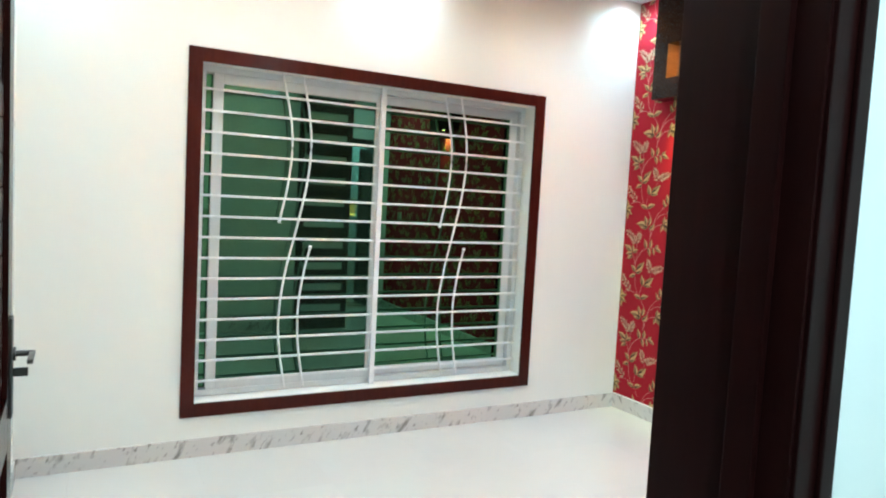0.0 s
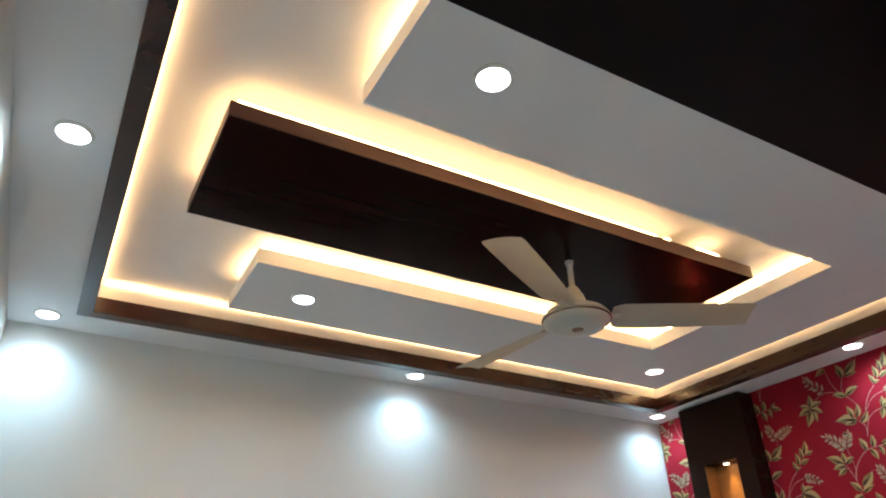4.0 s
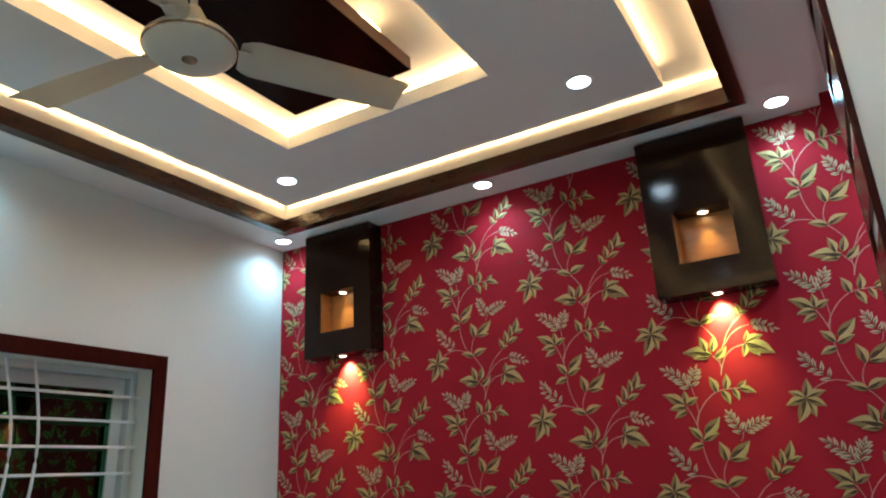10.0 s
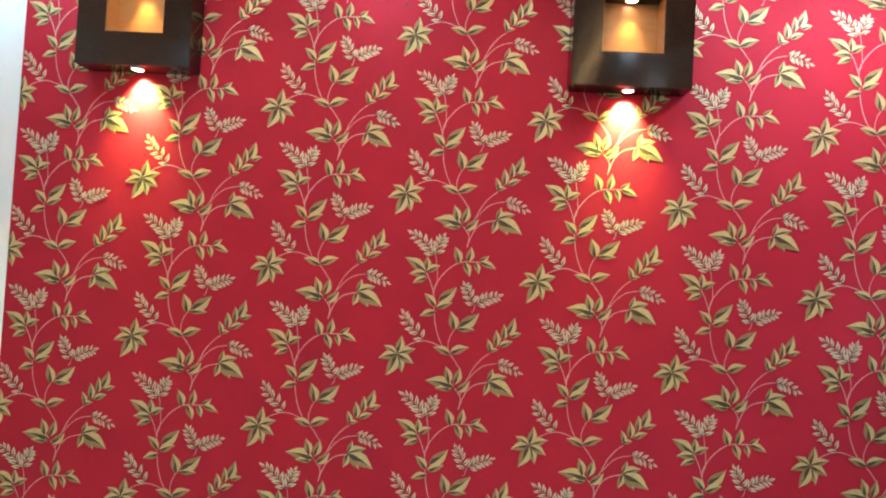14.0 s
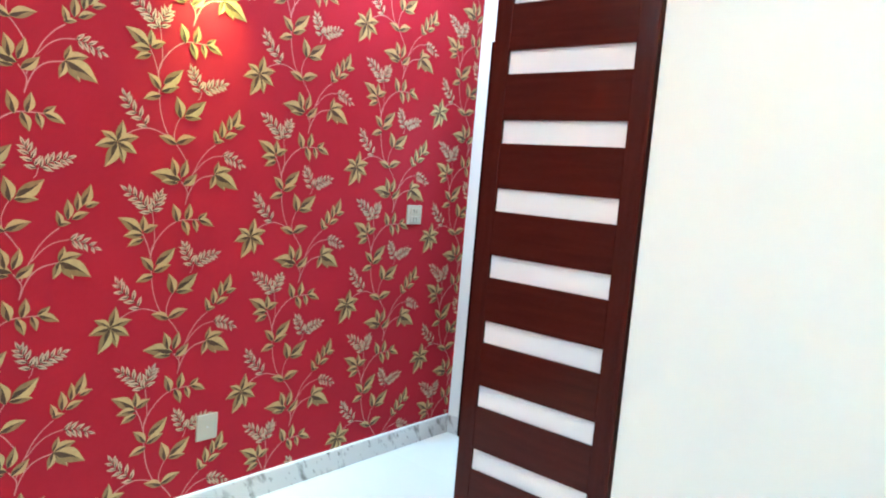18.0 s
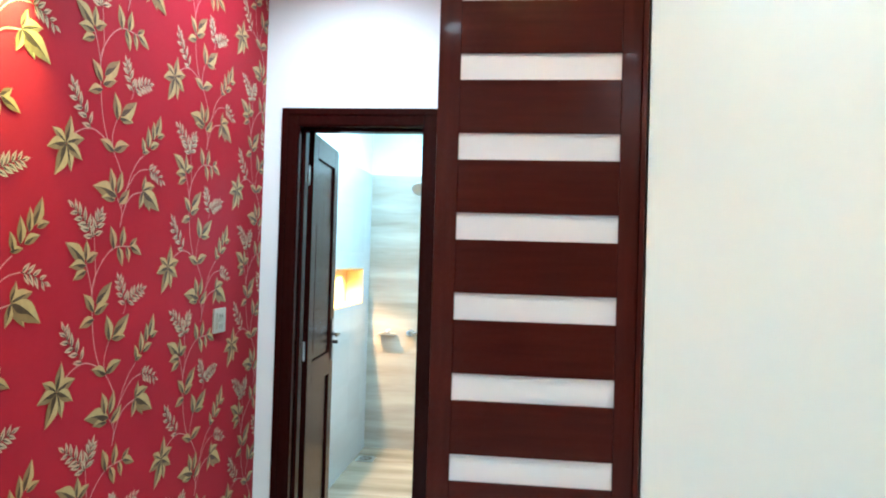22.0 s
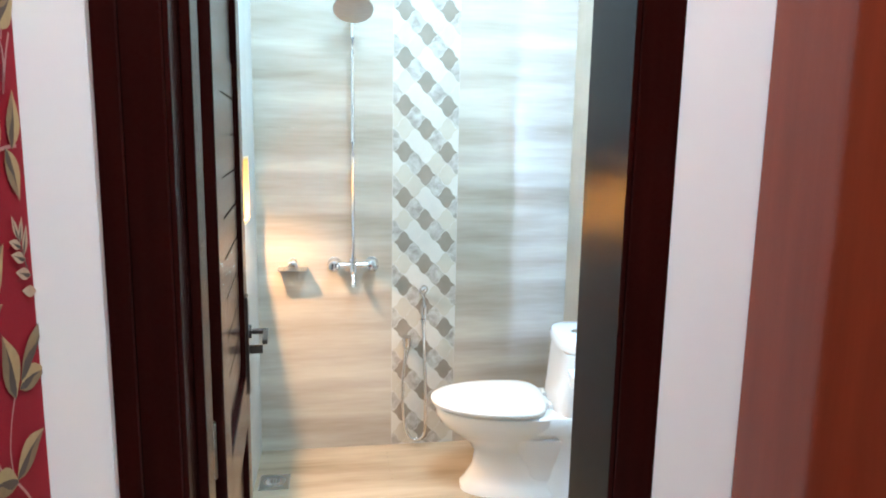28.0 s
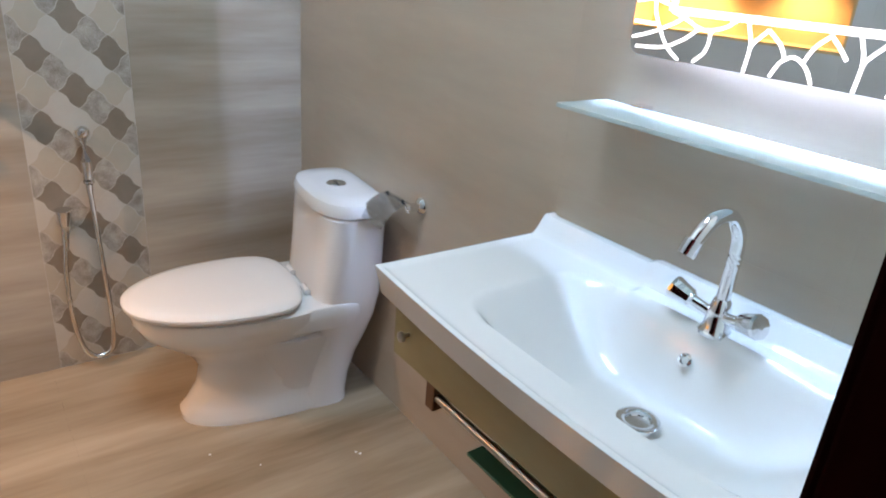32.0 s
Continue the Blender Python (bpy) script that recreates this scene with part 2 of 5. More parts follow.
M_RTILE = mat("plain_beige_tile", (0.53, 0.43, 0.345), 0.20, second=(0.44, 0.35, 0.275), scale=1.6, stretch=(0.8, 0.8, 4), amount=0.45, vary=0.03)
M_LTILE = mat("pale_grey_tile", (0.56, 0.57, 0.56), 0.20, second=(0.50, 0.51, 0.50), scale=2.2, stretch=(0.8, 0.8, 4), amount=0.6, vary=0.03)
M_FTILE = mat("oak_look_floor_tile", (0.47, 0.375, 0.275), 0.15, second=(0.225, 0.160, 0.100), scale=1.2, stretch=(0.6, 4.6, 1), amount=0.34, vary=0.015, fine=0.14)
M_BGROUT = mat("beige_grout", (0.47, 0.42, 0.37), 0.6, second=(0.43, 0.38, 0.33), scale=10)
M_LAN_W = mat("white_marble_lantern_tile", (0.57, 0.535, 0.485), 0.18, second=(0.46, 0.42, 0.37), scale=9, amount=0.6)
M_LAN_S = mat("speckled_lantern_tile", (0.50, 0.465, 0.42), 0.25, second=(0.22, 0.19, 0.155), scale=34, amount=0.28, fine=0.5)
M_LAN_D = mat("taupe_lantern_tile", (0.275, 0.228, 0.185), 0.2, second=(0.21, 0.17, 0.135), scale=14)
M_LAN_B = mat("pale_beige_lantern_tile", (0.50, 0.445, 0.375), 0.2, second=(0.42, 0.365, 0.30), scale=10)
M_LGROUT = mat("white_grout", (0.54, 0.505, 0.455), 0.7, second=(0.48, 0.445, 0.395), scale=10)
M_MIRROR = mat("silvered_mirror", (0.86, 0.87, 0.87), 0.01, 1.0)
M_ETCH = mat("backlit_etched_line", (0.9, 0.93, 1.0), 0.5, emit=(0.85, 0.94, 1.0), strength=3.5)
M_SHELF = mat("frosted_glass_shelf", (0.70, 0.80, 0.80), 0.30, second=(0.66, 0.76, 0.76), scale=6)
glow = M_SHELF.node_tree
clear, blend = glow.nodes.new("ShaderNodeBsdfTransparent"), glow.nodes.new("ShaderNodeMixShader")
clear.inputs[0].default_value, blend.inputs[0].default_value = (0.86, 0.96, 0.95, 1), 0.5
glow.links.new(glow.nodes["Principled BSDF"].outputs[0], blend.inputs[1])
glow.links.new(clear.outputs[0], blend.inputs[2])
glow.links.new(blend.outputs[0], glow.nodes["Material Output"].inputs[0])
M_TEAL = mat("green_glass_shelf", (0.030, 0.17, 0.125), 0.12, second=(0.022, 0.14, 0.10), scale=6)
M_VAN = mat("champagne_vanity_front", (0.42, 0.36, 0.21), 0.24, second=(0.35, 0.29, 0.155), scale=5, stretch=(1, 1, 3), amount=0.7)
M_VANC = mat("brown_vanity_core", (0.20, 0.085, 0.035), 0.5, second=(0.14, 0.055, 0.022), scale=9)
M_NICHE = mat("honey_wood_lining", (0.38, 0.18, 0.055), 0.35, second=(0.29, 0.125, 0.035), scale=6, stretch=(2, 2, 8))
M_BNICHE = mat("warm_cream_lining", (0.58, 0.42, 0.21), 0.35, second=(0.50, 0.35, 0.16), scale=6)
M_LAMPC = mat("lit_cool_lens", (1, 1, 1), 0.4, emit=(0.86, 0.94, 1.0), strength=14)
M_LAMPW = mat("lit_warm_lens", (1, 1, 1), 0.4, emit=(1.0, 0.74, 0.42), strength=14)
M_LED = mat("lit_amber_led_tape", (1, 1, 1), 0.4, emit=LED, strength=19)
M_LEDC = mat("lit_white_led_tape", (1, 1, 1), 0.4, emit=(0.32, 0.60, 1.0), strength=2600)


# ---------------------------------------------------------------- mesh helpers
def bm_box(bm, x0, x1, y0, y1, z0, z1, bevel=0.0):
    x0, x1 = min(x0, x1), max(x0, x1)
    y0, y1 = min(y0, y1), max(y0, y1)
    z0, z1 = min(z0, z1), max(z0, z1)
    m = pose((x0 + x1) / 2, (y0 + y1) / 2, (z0 + z1) / 2) @ Matrix.Diagonal((x1 - x0, y1 - y0, z1 - z0, 1))
    r = bmesh.ops.create_cube(bm, size=1, matrix=m)
    if bevel:
        edges = list({e for v in r["verts"] for e in v.link_edges})
        bmesh.ops.bevel(bm, geom=edges, offset=bevel, segments=2, affect="EDGES", profile=0.7)
    return bm


def boxes(*dims, bevel=0.0):
    bm = bmesh.new()
    for d in dims:
        bm_box(bm, *d, bevel=bevel)
    return bm


def bm_cyl(bm, a, b, r, r2=None, seg=20, caps=True):
    a, b = Vector(a), Vector(b)
    d = b - a
    m = Matrix.Translation((a + b) / 2) @ d.to_track_quat("Z", "Y").to_matrix().to_4x4()
    bmesh.ops.create_cone(bm, cap_ends=caps, segments=seg, radius1=r, radius2=r if r2 is None else r2, depth=d.length, matrix=m)
    return bm


def bm_tube(bm, pts, r, seg=10, closed_ends=True):
    pts = [Vector(p) for p in pts]
    rings = []
    for i, p in enumerate(pts):
        d = (pts[min(i + 1, len(pts) - 1)] - pts[max(i - 1, 0)]).normalized()
        q = d.to_track_quat("Z", "Y")
        rr = r[i] if isinstance(r, (list, tuple)) else r
        rings.append([bm.verts.new(p + q @ Vector((rr * math.cos(2 * math.pi * k / seg), rr * math.sin(2 * math.pi * k / seg), 0))) for k in range(seg)])
    for a, b in zip(rings, rings[1:]):
        for k in range(seg):
            try:
                bm.faces.new((a[k], a[(k + 1) % seg], b[(k + 1) % seg], b[k]))
            except ValueError:
                pass
    if closed_ends:
        bm.faces.new(rings[0][::-1])
        bm.faces.new(rings[-1])
    return bm


def bm_lathe(bm, profile, m=Matrix(), seg=28):
    """A turned shape round z: rows of radius and height."""
    rings = [[bm.verts.new(m @ Vector((r * math.cos(2 * math.pi * k / seg), r * math.sin(2 * math.pi * k / seg), z))) for k in range(seg)] for r, z in profile]
    for a, b in zip(rings, rings[1:]):
        for k in range(seg):
            bm.faces.new((a[k], a[(k + 1) % seg], b[(k + 1) % seg], b[k]))
    bm.faces.new(rings[0][::-1])
    bm.faces.new(rings[-1])
    return bm


def smooth_path(pts, n=8):
    """A round curve through the points."""
    p = [Vector(v) for v in pts]
    p = [2 * p[0] - p[1]] + p + [2 * p[-1] - p[-2]]
    out = []
    for a, b, c, d in zip(p, p[1:], p[2:], p[3:]):
        for k in range(n):
            t = k / n
            out.append(0.5 * (2 * b + (c - a) * t + (2 * a - 5 * b + 4 * c - d) * t * t + (3 * b - a - 3 * c + d) * t ** 3))
    return out + [p[-2]]


def mesh_of(name, bm, material, smooth=False, mats=None):
    me = bpy.data.meshes.new(name)
    bmesh.ops.recalc_face_normals(bm, faces=bm.faces)
    bm.to_mesh(me)
    bm.free()
    for mt in mats or [material]:
        me.materials.append(mt)
    if smooth:
        me.shade_smooth()
        me.set_sharp_from_angle(angle=radians(38))
    return me


def part(name, bm, material, parent, label="", smooth=False):
    ob = new(name, mesh_of(name, bm, material, smooth))
    ob.parent = parent
    if label:
        ob["label"] = label
    return ob


def thing(name, label, category, group="", at=(0, 0, 0)):
    ob = new(name)
    ob.location = at
    ob.empty_display_size = 0.1
    return tagged(ob, label, category, group)


def solid(name, bm, material, label, category, kind="", group="", smooth=False):
    return tagged(new(name, mesh_of(name, bm, material, smooth)), label, category, group, kind)


def structure(name, bm, material, label, category, smooth=False):
    return solid(name, bm, material, label, category, "structure", smooth=smooth)


# ---------------------------------------------------------------- walls, floors, ceilings
T = 0.23
WX0, WX1, WZ0, WZ1 = -3.00, -0.857, 0.291, 2.142        # window opening
DX0, DX1, DZ = -3.74, -2.668, 2.15                    # entry opening
BX0, BX1, BZ = -0.785, -0.13, 2.15                    # bathroom opening
wall_window = structure("wall_window", boxes(
    (XL - T, WX0, YW, YW + T, 0, 3.3), (WX1, T, YW, YW + T, 0, 3.3),
    (WX0, WX1, YW, YW + T, 0, WZ0), (WX0, WX1, YW, YW + T, WZ1, 3.3)), M_WALL, "white painted plaster wall round the window", "wall")
wall_red = structure("wall_papered", boxes((0, T, -4.30, YW, 0, 3.3)), M_RED, "red papered wall with a gold leaf print", "wall")
structure("wall_left", boxes((XL - T, XL, YE - T, YW, 0, 3.3)), M_WALL, "white painted plaster wall beside the entry door", "wall")
structure("wall_entry", boxes(
    (XL, DX0, YE - T, YE, 0, 3.3), (DX1, -1.535, YE - T, YE, 0, 3.3), (DX0, DX1, YE - T, YE, DZ, 3.3),
    ), M_WALL, "cream painted plaster wall round the entry door", "wall")
structure("wall_bath_front", boxes(
    (-1.535, BX0, YB2, YB, 0, 3.3), (BX1, 0, YB2, YB, 0, 3.3), (BX0, BX1, YB2, YB, BZ, 3.3)), M_WALL,
    "white painted wall round the bathroom door", "wall")
structure("wall_behind_wardrobe", boxes((-1.635, -1.535, YB2, YE - T, 0, 3.3)), M_WALL, "white painted partition behind the wardrobe", "wall")
structure("wall_hall", boxes(
    (-4.7, -4.6, -5.4, YE - T, 0, 3.1), (-4.6, -1.635, -5.5, -5.4, 0, 3.1), (-1.735, -1.635, -5.4, YB2, 0, 3.1), (-4.6, XL - T, YE - T, YE - T + 0.1, 0, 3.1)), M_WALL,
    "pale blue-white hall walls", "wall")
structure("ceiling_hall", boxes((-4.7, -1.535, -5.5, YE - T, 2.95, 3.05)), M_CEIL, "white hall ceiling", "ceiling")
structure("floor", boxes((-4.7, T, -5.5, YW + T, -0.14, -0.012)), M_GROUT, "cream tile floor bed and joints", "floor")
FLOOR = bpy.data.objects["floor"]

# bathroom shell
NY0, NY1, NZ0, NZ1 = -6.26, -5.34, 1.16, 1.435       # lit recess
structure("wall_bath_recess_side", boxes(
    (0.012, 0.24, YBK, NY0, 0, 2.18), (0.012, 0.24, NY1, YB2, 0, 2.18), (0.012, 0.24, NY0, NY1, 0, NZ0), (0.012, 0.24, NY0, NY1, NZ1, 2.18)), M_BGROUT, "tiled bathroom wall with a lit recess", "wall")
structure("wall_bath_recess_top", boxes((0.004, 0.24, YBK, YB2, 2.18, 3.0)), M_WALL, "white painted wall above the tiles", "wall")
structure("wall_bath_shower", boxes((XBR - 0.2, 0.24, YBK - 0.2, YBK - 0.012, 0, 2.18), (XBR - 0.2, 0.24, YBK - 0.2, YBK - 0.004, 2.18, 3.0)), M_WALL, "tiled shower wall with white paint above", "wall")
structure("wall_bath_basin", boxes((XBR - 0.2, XBR - 0.012, YBK, YB2, 0, 2.18), (XBR - 0.2, XBR - 0.004, YBK, YB2, 2.18, 3.0)), M_WALL, "beige tiled wall behind the basin", "wall")
structure("ceiling_bath", boxes((XBR - 0.2, 0.24, YBK - 0.2, YB2, 2.90, 3.0)), M_CEIL, "white bathroom ceiling", "ceiling")
structure("floor_bath", boxes((XBR - 0.2, 0.24, YBK - 0.2, YB2 + 0.02, -0.14, -0.010)), M_BGROUT, "bathroom floor bed and joints", "floor")
structure("ceiling_passage", boxes((-1.535, 0, YB, YE, ZC, 3.2)), M_CEIL, "white passage ceiling", "ceiling")

# ceiling of the room: ring, recess, riser
RI = 0.31
structure("ceiling", boxes(
    (XL, XL + RI, YE, YW, ZR, 3.3), (-RI, 0, YE, YW, ZR, 3.3),
    (XL + RI, -RI, -RI, YW, ZR, 3.3), (XL + RI, -RI, YE, YE + RI, ZR, 3.3),
    (XL + RI, -RI, YE + RI, -RI, ZU, 3.3)), M_CEIL, "white plasterboard ceiling with a lit tray recess", "ceiling")


def ring_trim():
    bm = bmesh.new()
    a, b = RI - 0.052, RI + 0.008
    z0, z1 = ZR - 0.028, ZR + 0.045
    bm_box(bm, XL + a, XL + b, YE + a, -a, z0, z1, 0.004)
    bm_box(bm, -b, -a, YE + a, -a, z0, z1, 0.004)
    bm_box(bm, XL + b, -b, -b, -a, z0, z1, 0.004)
    bm_box(bm, XL + b, -b, YE + a, YE + b, z0, z1, 0.004)
    return bm


structure("trim", ring_trim(), M_TRIM, "stained wood trim round the ceiling recess", "trim")
# hung white U-shaped panel and dark veneer panel
UX0, UX1, UY0, UY1, UXI, UYI0, UYI1 = -3.018, -0.505, -2.498, -0.505, -0.985, -1.968, -0.964
ZP = ZR + 0.020
panel = thing("ceiling_panel", "white U-shaped hung ceiling panel with hidden amber light", "ceiling panel")
part("board", boxes((UX0, UX1, UY0, UYI0, ZP, ZP + 0.065), (UX0, UX1, UYI1, UY1, ZP, ZP + 0.065), (UXI, UX1, UYI0, UYI1, ZP, ZP + 0.065)), M_CEIL, panel)
part("hanger", boxes((UX0 + 0.09, UX1 - 0.09, UY0 + 0.09, UYI0 - 0.09, ZP + 0.065, ZU), (UX0 + 0.09, UX1 - 0.09, UYI1 + 0.09, UY1 - 0.09, ZP + 0.065, ZU), (UXI + 0.09, UX1 - 0.09, UYI0 - 0.1, UYI1 + 0.1, ZP + 0.065, ZU)), M_CEIL, panel)


def led_run(parent, *runs):
    for r in runs:
        part("led_tape", boxes(r), M_LED, parent)


e, zl = 0.009, (ZP + 0.0655, ZP + 0.079)
led_run(panel, (UX0 + e, UX1 - e, UY0 + e, UY0 + e + 0.008, *zl), (UX0 + e, UX0 + e + 0.008, UY0 + 0.1, UYI0 - 0.1, *zl),
        (UX0 + e, UXI + 0.05, UYI0 - e - 0.008, UYI0 - e, *zl), (UXI + e, UXI + e + 0.008, UYI0 - 0.01, UYI1 + 0.01, *zl),
        (UX0 + e, UXI + 0.05, UYI1 + e, UYI1 + e + 0.008, *zl), (UX0 + e, UX0 + e + 0.008, UYI1 + 0.1, UY1 - 0.1, *zl))
PX0, PX1, PY0, PY1 = -3.327, -1.182, -1.75, -1.19
dark = thing("veneer_panel", "dark wood veneer panel hung in the ceiling recess", "ceiling panel")
part("board", boxes((PX0 + 0.004, PX1 - 0.004, PY0 + 0.004, PY1 - 0.004, ZP + 0.003, ZP + 0.055)), M_DARKP, dark)
for d in ((PX0, PX1, PY0, PY0 + 0.0035), (PX0, PX1, PY1 - 0.0035, PY1), (PX0, PX0 + 0.0035, PY0 + 0.004, PY1 - 0.004), (PX1 - 0.0035, PX1, PY0 + 0.004, PY1 - 0.004)):
    part("edge_strip", boxes((*d, ZP + 0.003, ZP + 0.056)), M_EDGE, dark, "red-brown veneer edge")
part("hanger", boxes((PX0 + 0.08, PX1 - 0.08, PY0 + 0.08, PY1 - 0.08, ZP + 0.055, ZU)), M_CEIL, dark)
zl2 = (ZP + 0.0565, ZP + 0.070)
led_run(dark, (PX0 + 0.02, -1.70, PY0 + 0.006, PY0 + 0.013, *zl2), (PX0 + 0.02, PX1 - 0.03, PY1 - 0.013, PY1 - 0.006, *zl2),
        (PX0 + 0.006, PX0 + 0.013, PY0 + 0.03, PY1 - 0.08, *zl2), (-1.655, -1.625, PY0 + 0.006, PY0 + 0.026, *zl2), (-1.48, -1.36, PY0 + 0.006, PY0 + 0.018, *zl2))
tray = thing("tray_led", "amber led tape lying behind the ceiling trim", "led strip")
zt = (ZU - 0.016, ZU - 0.010)
led_run(tray, (XL + RI + 0.002, XL + RI + 0.007, YE + RI + 0.03, -RI - 0.03, *zt), (-RI - 0.007, -RI - 0.002, YE + RI + 0.03, -RI - 0.03, *zt),
        (XL + RI + 0.03, -RI - 0.03, -RI - 0.007, -RI - 0.002, *zt), (XL + RI + 0.03, -RI - 0.03, YE + RI + 0.002, YE + RI + 0.007, *zt))


# ---------------------------------------------------------------- downlights
def downlight(x, y, z, r=0.054):
    t = thing("downlight", "round recessed ceiling downlight, lit cool white", "downlight", "ceiling downlights", (x, y, z))
    part("rim", bm_lathe(bmesh.new(), [(r * 0.78, -0.001), (r * 0.84, -0.007), (r, -0.004), (r * 1.02, 0.0), (r * 0.8, 0.002)]), M_PLASTICW, t, smooth=True)
    part("lens", bm_lathe(bmesh.new(), [(r * 0.79, -0.003), (r * 0.5, -0.0045), (0.002, -0.005)]), M_LAMPC, t, smooth=True)
    return t


first = downlight(*DOWN[0], ZR)
for x, y in DOWN[1:]:
    copy_thing(first, pose(x, y, ZR))
for x, y in DOWN_IN:
    copy_thing(first, pose(x, y, ZP))
copy_thing(first, pose(-0.47, -3.45, ZC))
copy_thing(first, pose(-3.1, -4.3, 2.95))
copy_thing(first, pose(-0.72, -5.25, 2.90))


# ---------------------------------------------------------------- window
def frame_of(x0, x1, z0, z1, w, y0, y1, bevel=0.003):
    """A rectangular frame in a wall that faces y."""
    return boxes((x0, x0 + w, y0, y1, z0, z1), (x1 - w, x1, y0, y1, z0, z1),
                 (x0 + w, x1 - w, y0, y1, z0, z0 + w), (x0 + w, x1 - w, y0, y1, z1 - w, z1), bevel=bevel)


win = tagged(new("window_1"), "sliding window with green reflective glass in a dark wood surround", "window", kind="structure")
part("window_frame", frame_of(-3.076, -0.796, 0.224, 2.209, 0.073, -0.016, 0.004), M_WOOD, win, "dark lacquered wood surround")
part("sill", boxes((WX0, WX1, 0.0, 0.20, WZ0 - 0.004, WZ0 + 0.006), bevel=0.002), M_WALL, win)
part("track", frame_of(WX0 + 0.001, WX1 - 0.001, WZ0 + 0.008, WZ1 - 0.001, 0.034, 0.125, 0.20), M_ALU, win)


def sash(x0, x1, y, glass):
    s = part("sash", frame_of(x0, x1, WZ0 + 0.042, WZ1 - 0.036, 0.055, y, y + 0.028), M_ALU, win)
    part("pane", boxes((x0 + 0.05, x1 - 0.05, y + 0.011, y + 0.017, WZ0 + 0.092, WZ1 - 0.086)), glass, s, "green reflective pane")


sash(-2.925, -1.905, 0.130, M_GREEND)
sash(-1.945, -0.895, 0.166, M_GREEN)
part("pane", boxes((-2.956, -2.90, 0.172, 0.178, WZ0 + 0.045, WZ1 - 0.04)), M_GREEN, win)

grille = thing("window_grille", "white painted steel bars with curved rods in front of the window", "window grille")
GY = 0.100
part("mullion", boxes((-1.944, -1.912, GY - 0.013, GY + 0.013, WZ0 + 0.007, WZ1 - 0.001), bevel=0.003), M_METALW, grille)
for i in range(15):
    z = 2.013 - 0.1158 * i
    part("bar", boxes((WX0 + 0.002, WX1 - 0.002, GY - 0.006, GY + 0.006, z - 0.0065, z + 0.0065), bevel=0.002), M_METALW, grille)
for dx in (0.0, 1.047):
    def rod(*xz):
        pts = smooth_path([(x + dx, GY - 0.012, z) for x, z in xz], 6)
        return bm_tube(bmesh.new(), pts, 0.0065, 8)
    part("curved_rod", rod((-2.556, 2.141), (-2.507, 1.935), (-2.486, 1.743), (-2.504, 1.520), (-2.546, 1.308)), M_METALW, grille, smooth=True)
    part("curved_rod", rod((-2.436, 2.141), (-2.393, 1.935), (-2.375, 1.743), (-2.393, 1.520), (-2.444, 1.268), (-2.499, 1.025), (-2.530, 0.793), (-2.524, 0.571), (-2.482, 0.323)), M_METALW, grille, smooth=True)
    part("curved_rod", rod((-2.359, 1.152), (-2.393, 0.995), (-2.418, 0.793), (-2.410, 0.571), (-2.370, 0.323)), M_METALW, grille, smooth=True)
    for x, z in ((-2.547, 1.303), (-2.358, 1.157)):
        part("knob", bm_lathe(bmesh.new(), [(0.002, -0.011), (0.009, -0.006), (0.0115, 0), (0.009, 0.006), (0.002, 0.011)], pose(x + dx, GY - 0.012, z), 12), M_METALW, grille, smooth=True)


# ---------------------------------------------------------------- door frames and doors
def door_frame(name, x0, x1, top, y_room, y_far, casing, label, wood, slim=None, proud=0.020):
    """Lining and casings round the clear opening x0..x1 in a wall that faces y."""
    f = tagged(new(name), label, "door frame", kind="structure")
    first = slim or casing                     # width of the casing beside x0
    for a, b in ((x0 - 0.036, x0), (x1, x1 + 0.036)):
        part("jamb", boxes((a, b, y_far - 0.012, y_room + proud - 0.004, 0, top), bevel=0.002), wood, f)
    part("head", boxes((x0 - 0.036, x1 + 0.036, y_far - 0.012, y_room + proud - 0.004, top, top + 0.036), bevel=0.002), wood, f)
    ym = y_far + 0.058
    for a, b in (((x1 - 0.013, x1),) if slim else ((x0, x0 + 0.013), (x1 - 0.013, x1))):
        part("stop", boxes((a, b, ym - 0.02, ym + 0.03, 0, top), bevel=0.002), wood, f)
    part("stop", boxes((x0 + (0 if slim else 0.013), x1 - 0.013, ym - 0.02, ym + 0.03, top - 0.013, top), bevel=0.002), wood, f)
    for y0, y1, ya, yb in ((y_room, y_room + proud, y_room + proud, y_room + proud + 0.006), (y_far - 0.020, y_far, y_far - 0.027, y_far - 0.020)):
        for a, b, c, d in ((x0 - first, x0 - 0.006, x0 - first, x0 - first + 0.03), (x1 + 0.006, x1 + casing, x1 + casing - 0.03, x1 + casing)):
            p = part("casing", boxes((a, b, y0 + 0.001, y1, 0, top + casing), bevel=0.003), wood, f)
            if not slim or a > x0:
                part("bead", boxes((c, d, ya - 0.001, yb, 0, top + casing), bevel=0.003), wood, p)
        p = part("casing", boxes((x0 - 0.006, x1 + 0.006, y0 + 0.001, y1, top + 0.006, top + casing), bevel=0.003), wood, f)
        part("bead", boxes((x0 - first + (0 if slim else 0.03), x1 + casing - 0.03, ya - 0.001, yb, top + casing - 0.03, top + casing), bevel=0.003), wood, p)
    return f


door_frame("door_frame_1", -3.70, -2.692, 2.112, YE, YE - T, 0.080, "dark mahogany frame of the entry door", M_FRAME)
door_frame("door_frame_2", -0.740, -0.169, 2.106, YB, YB2, 0.083, "dark mahogany frame of the bathroom door", M_GLOSS, slim=0.066, proud=0.010)


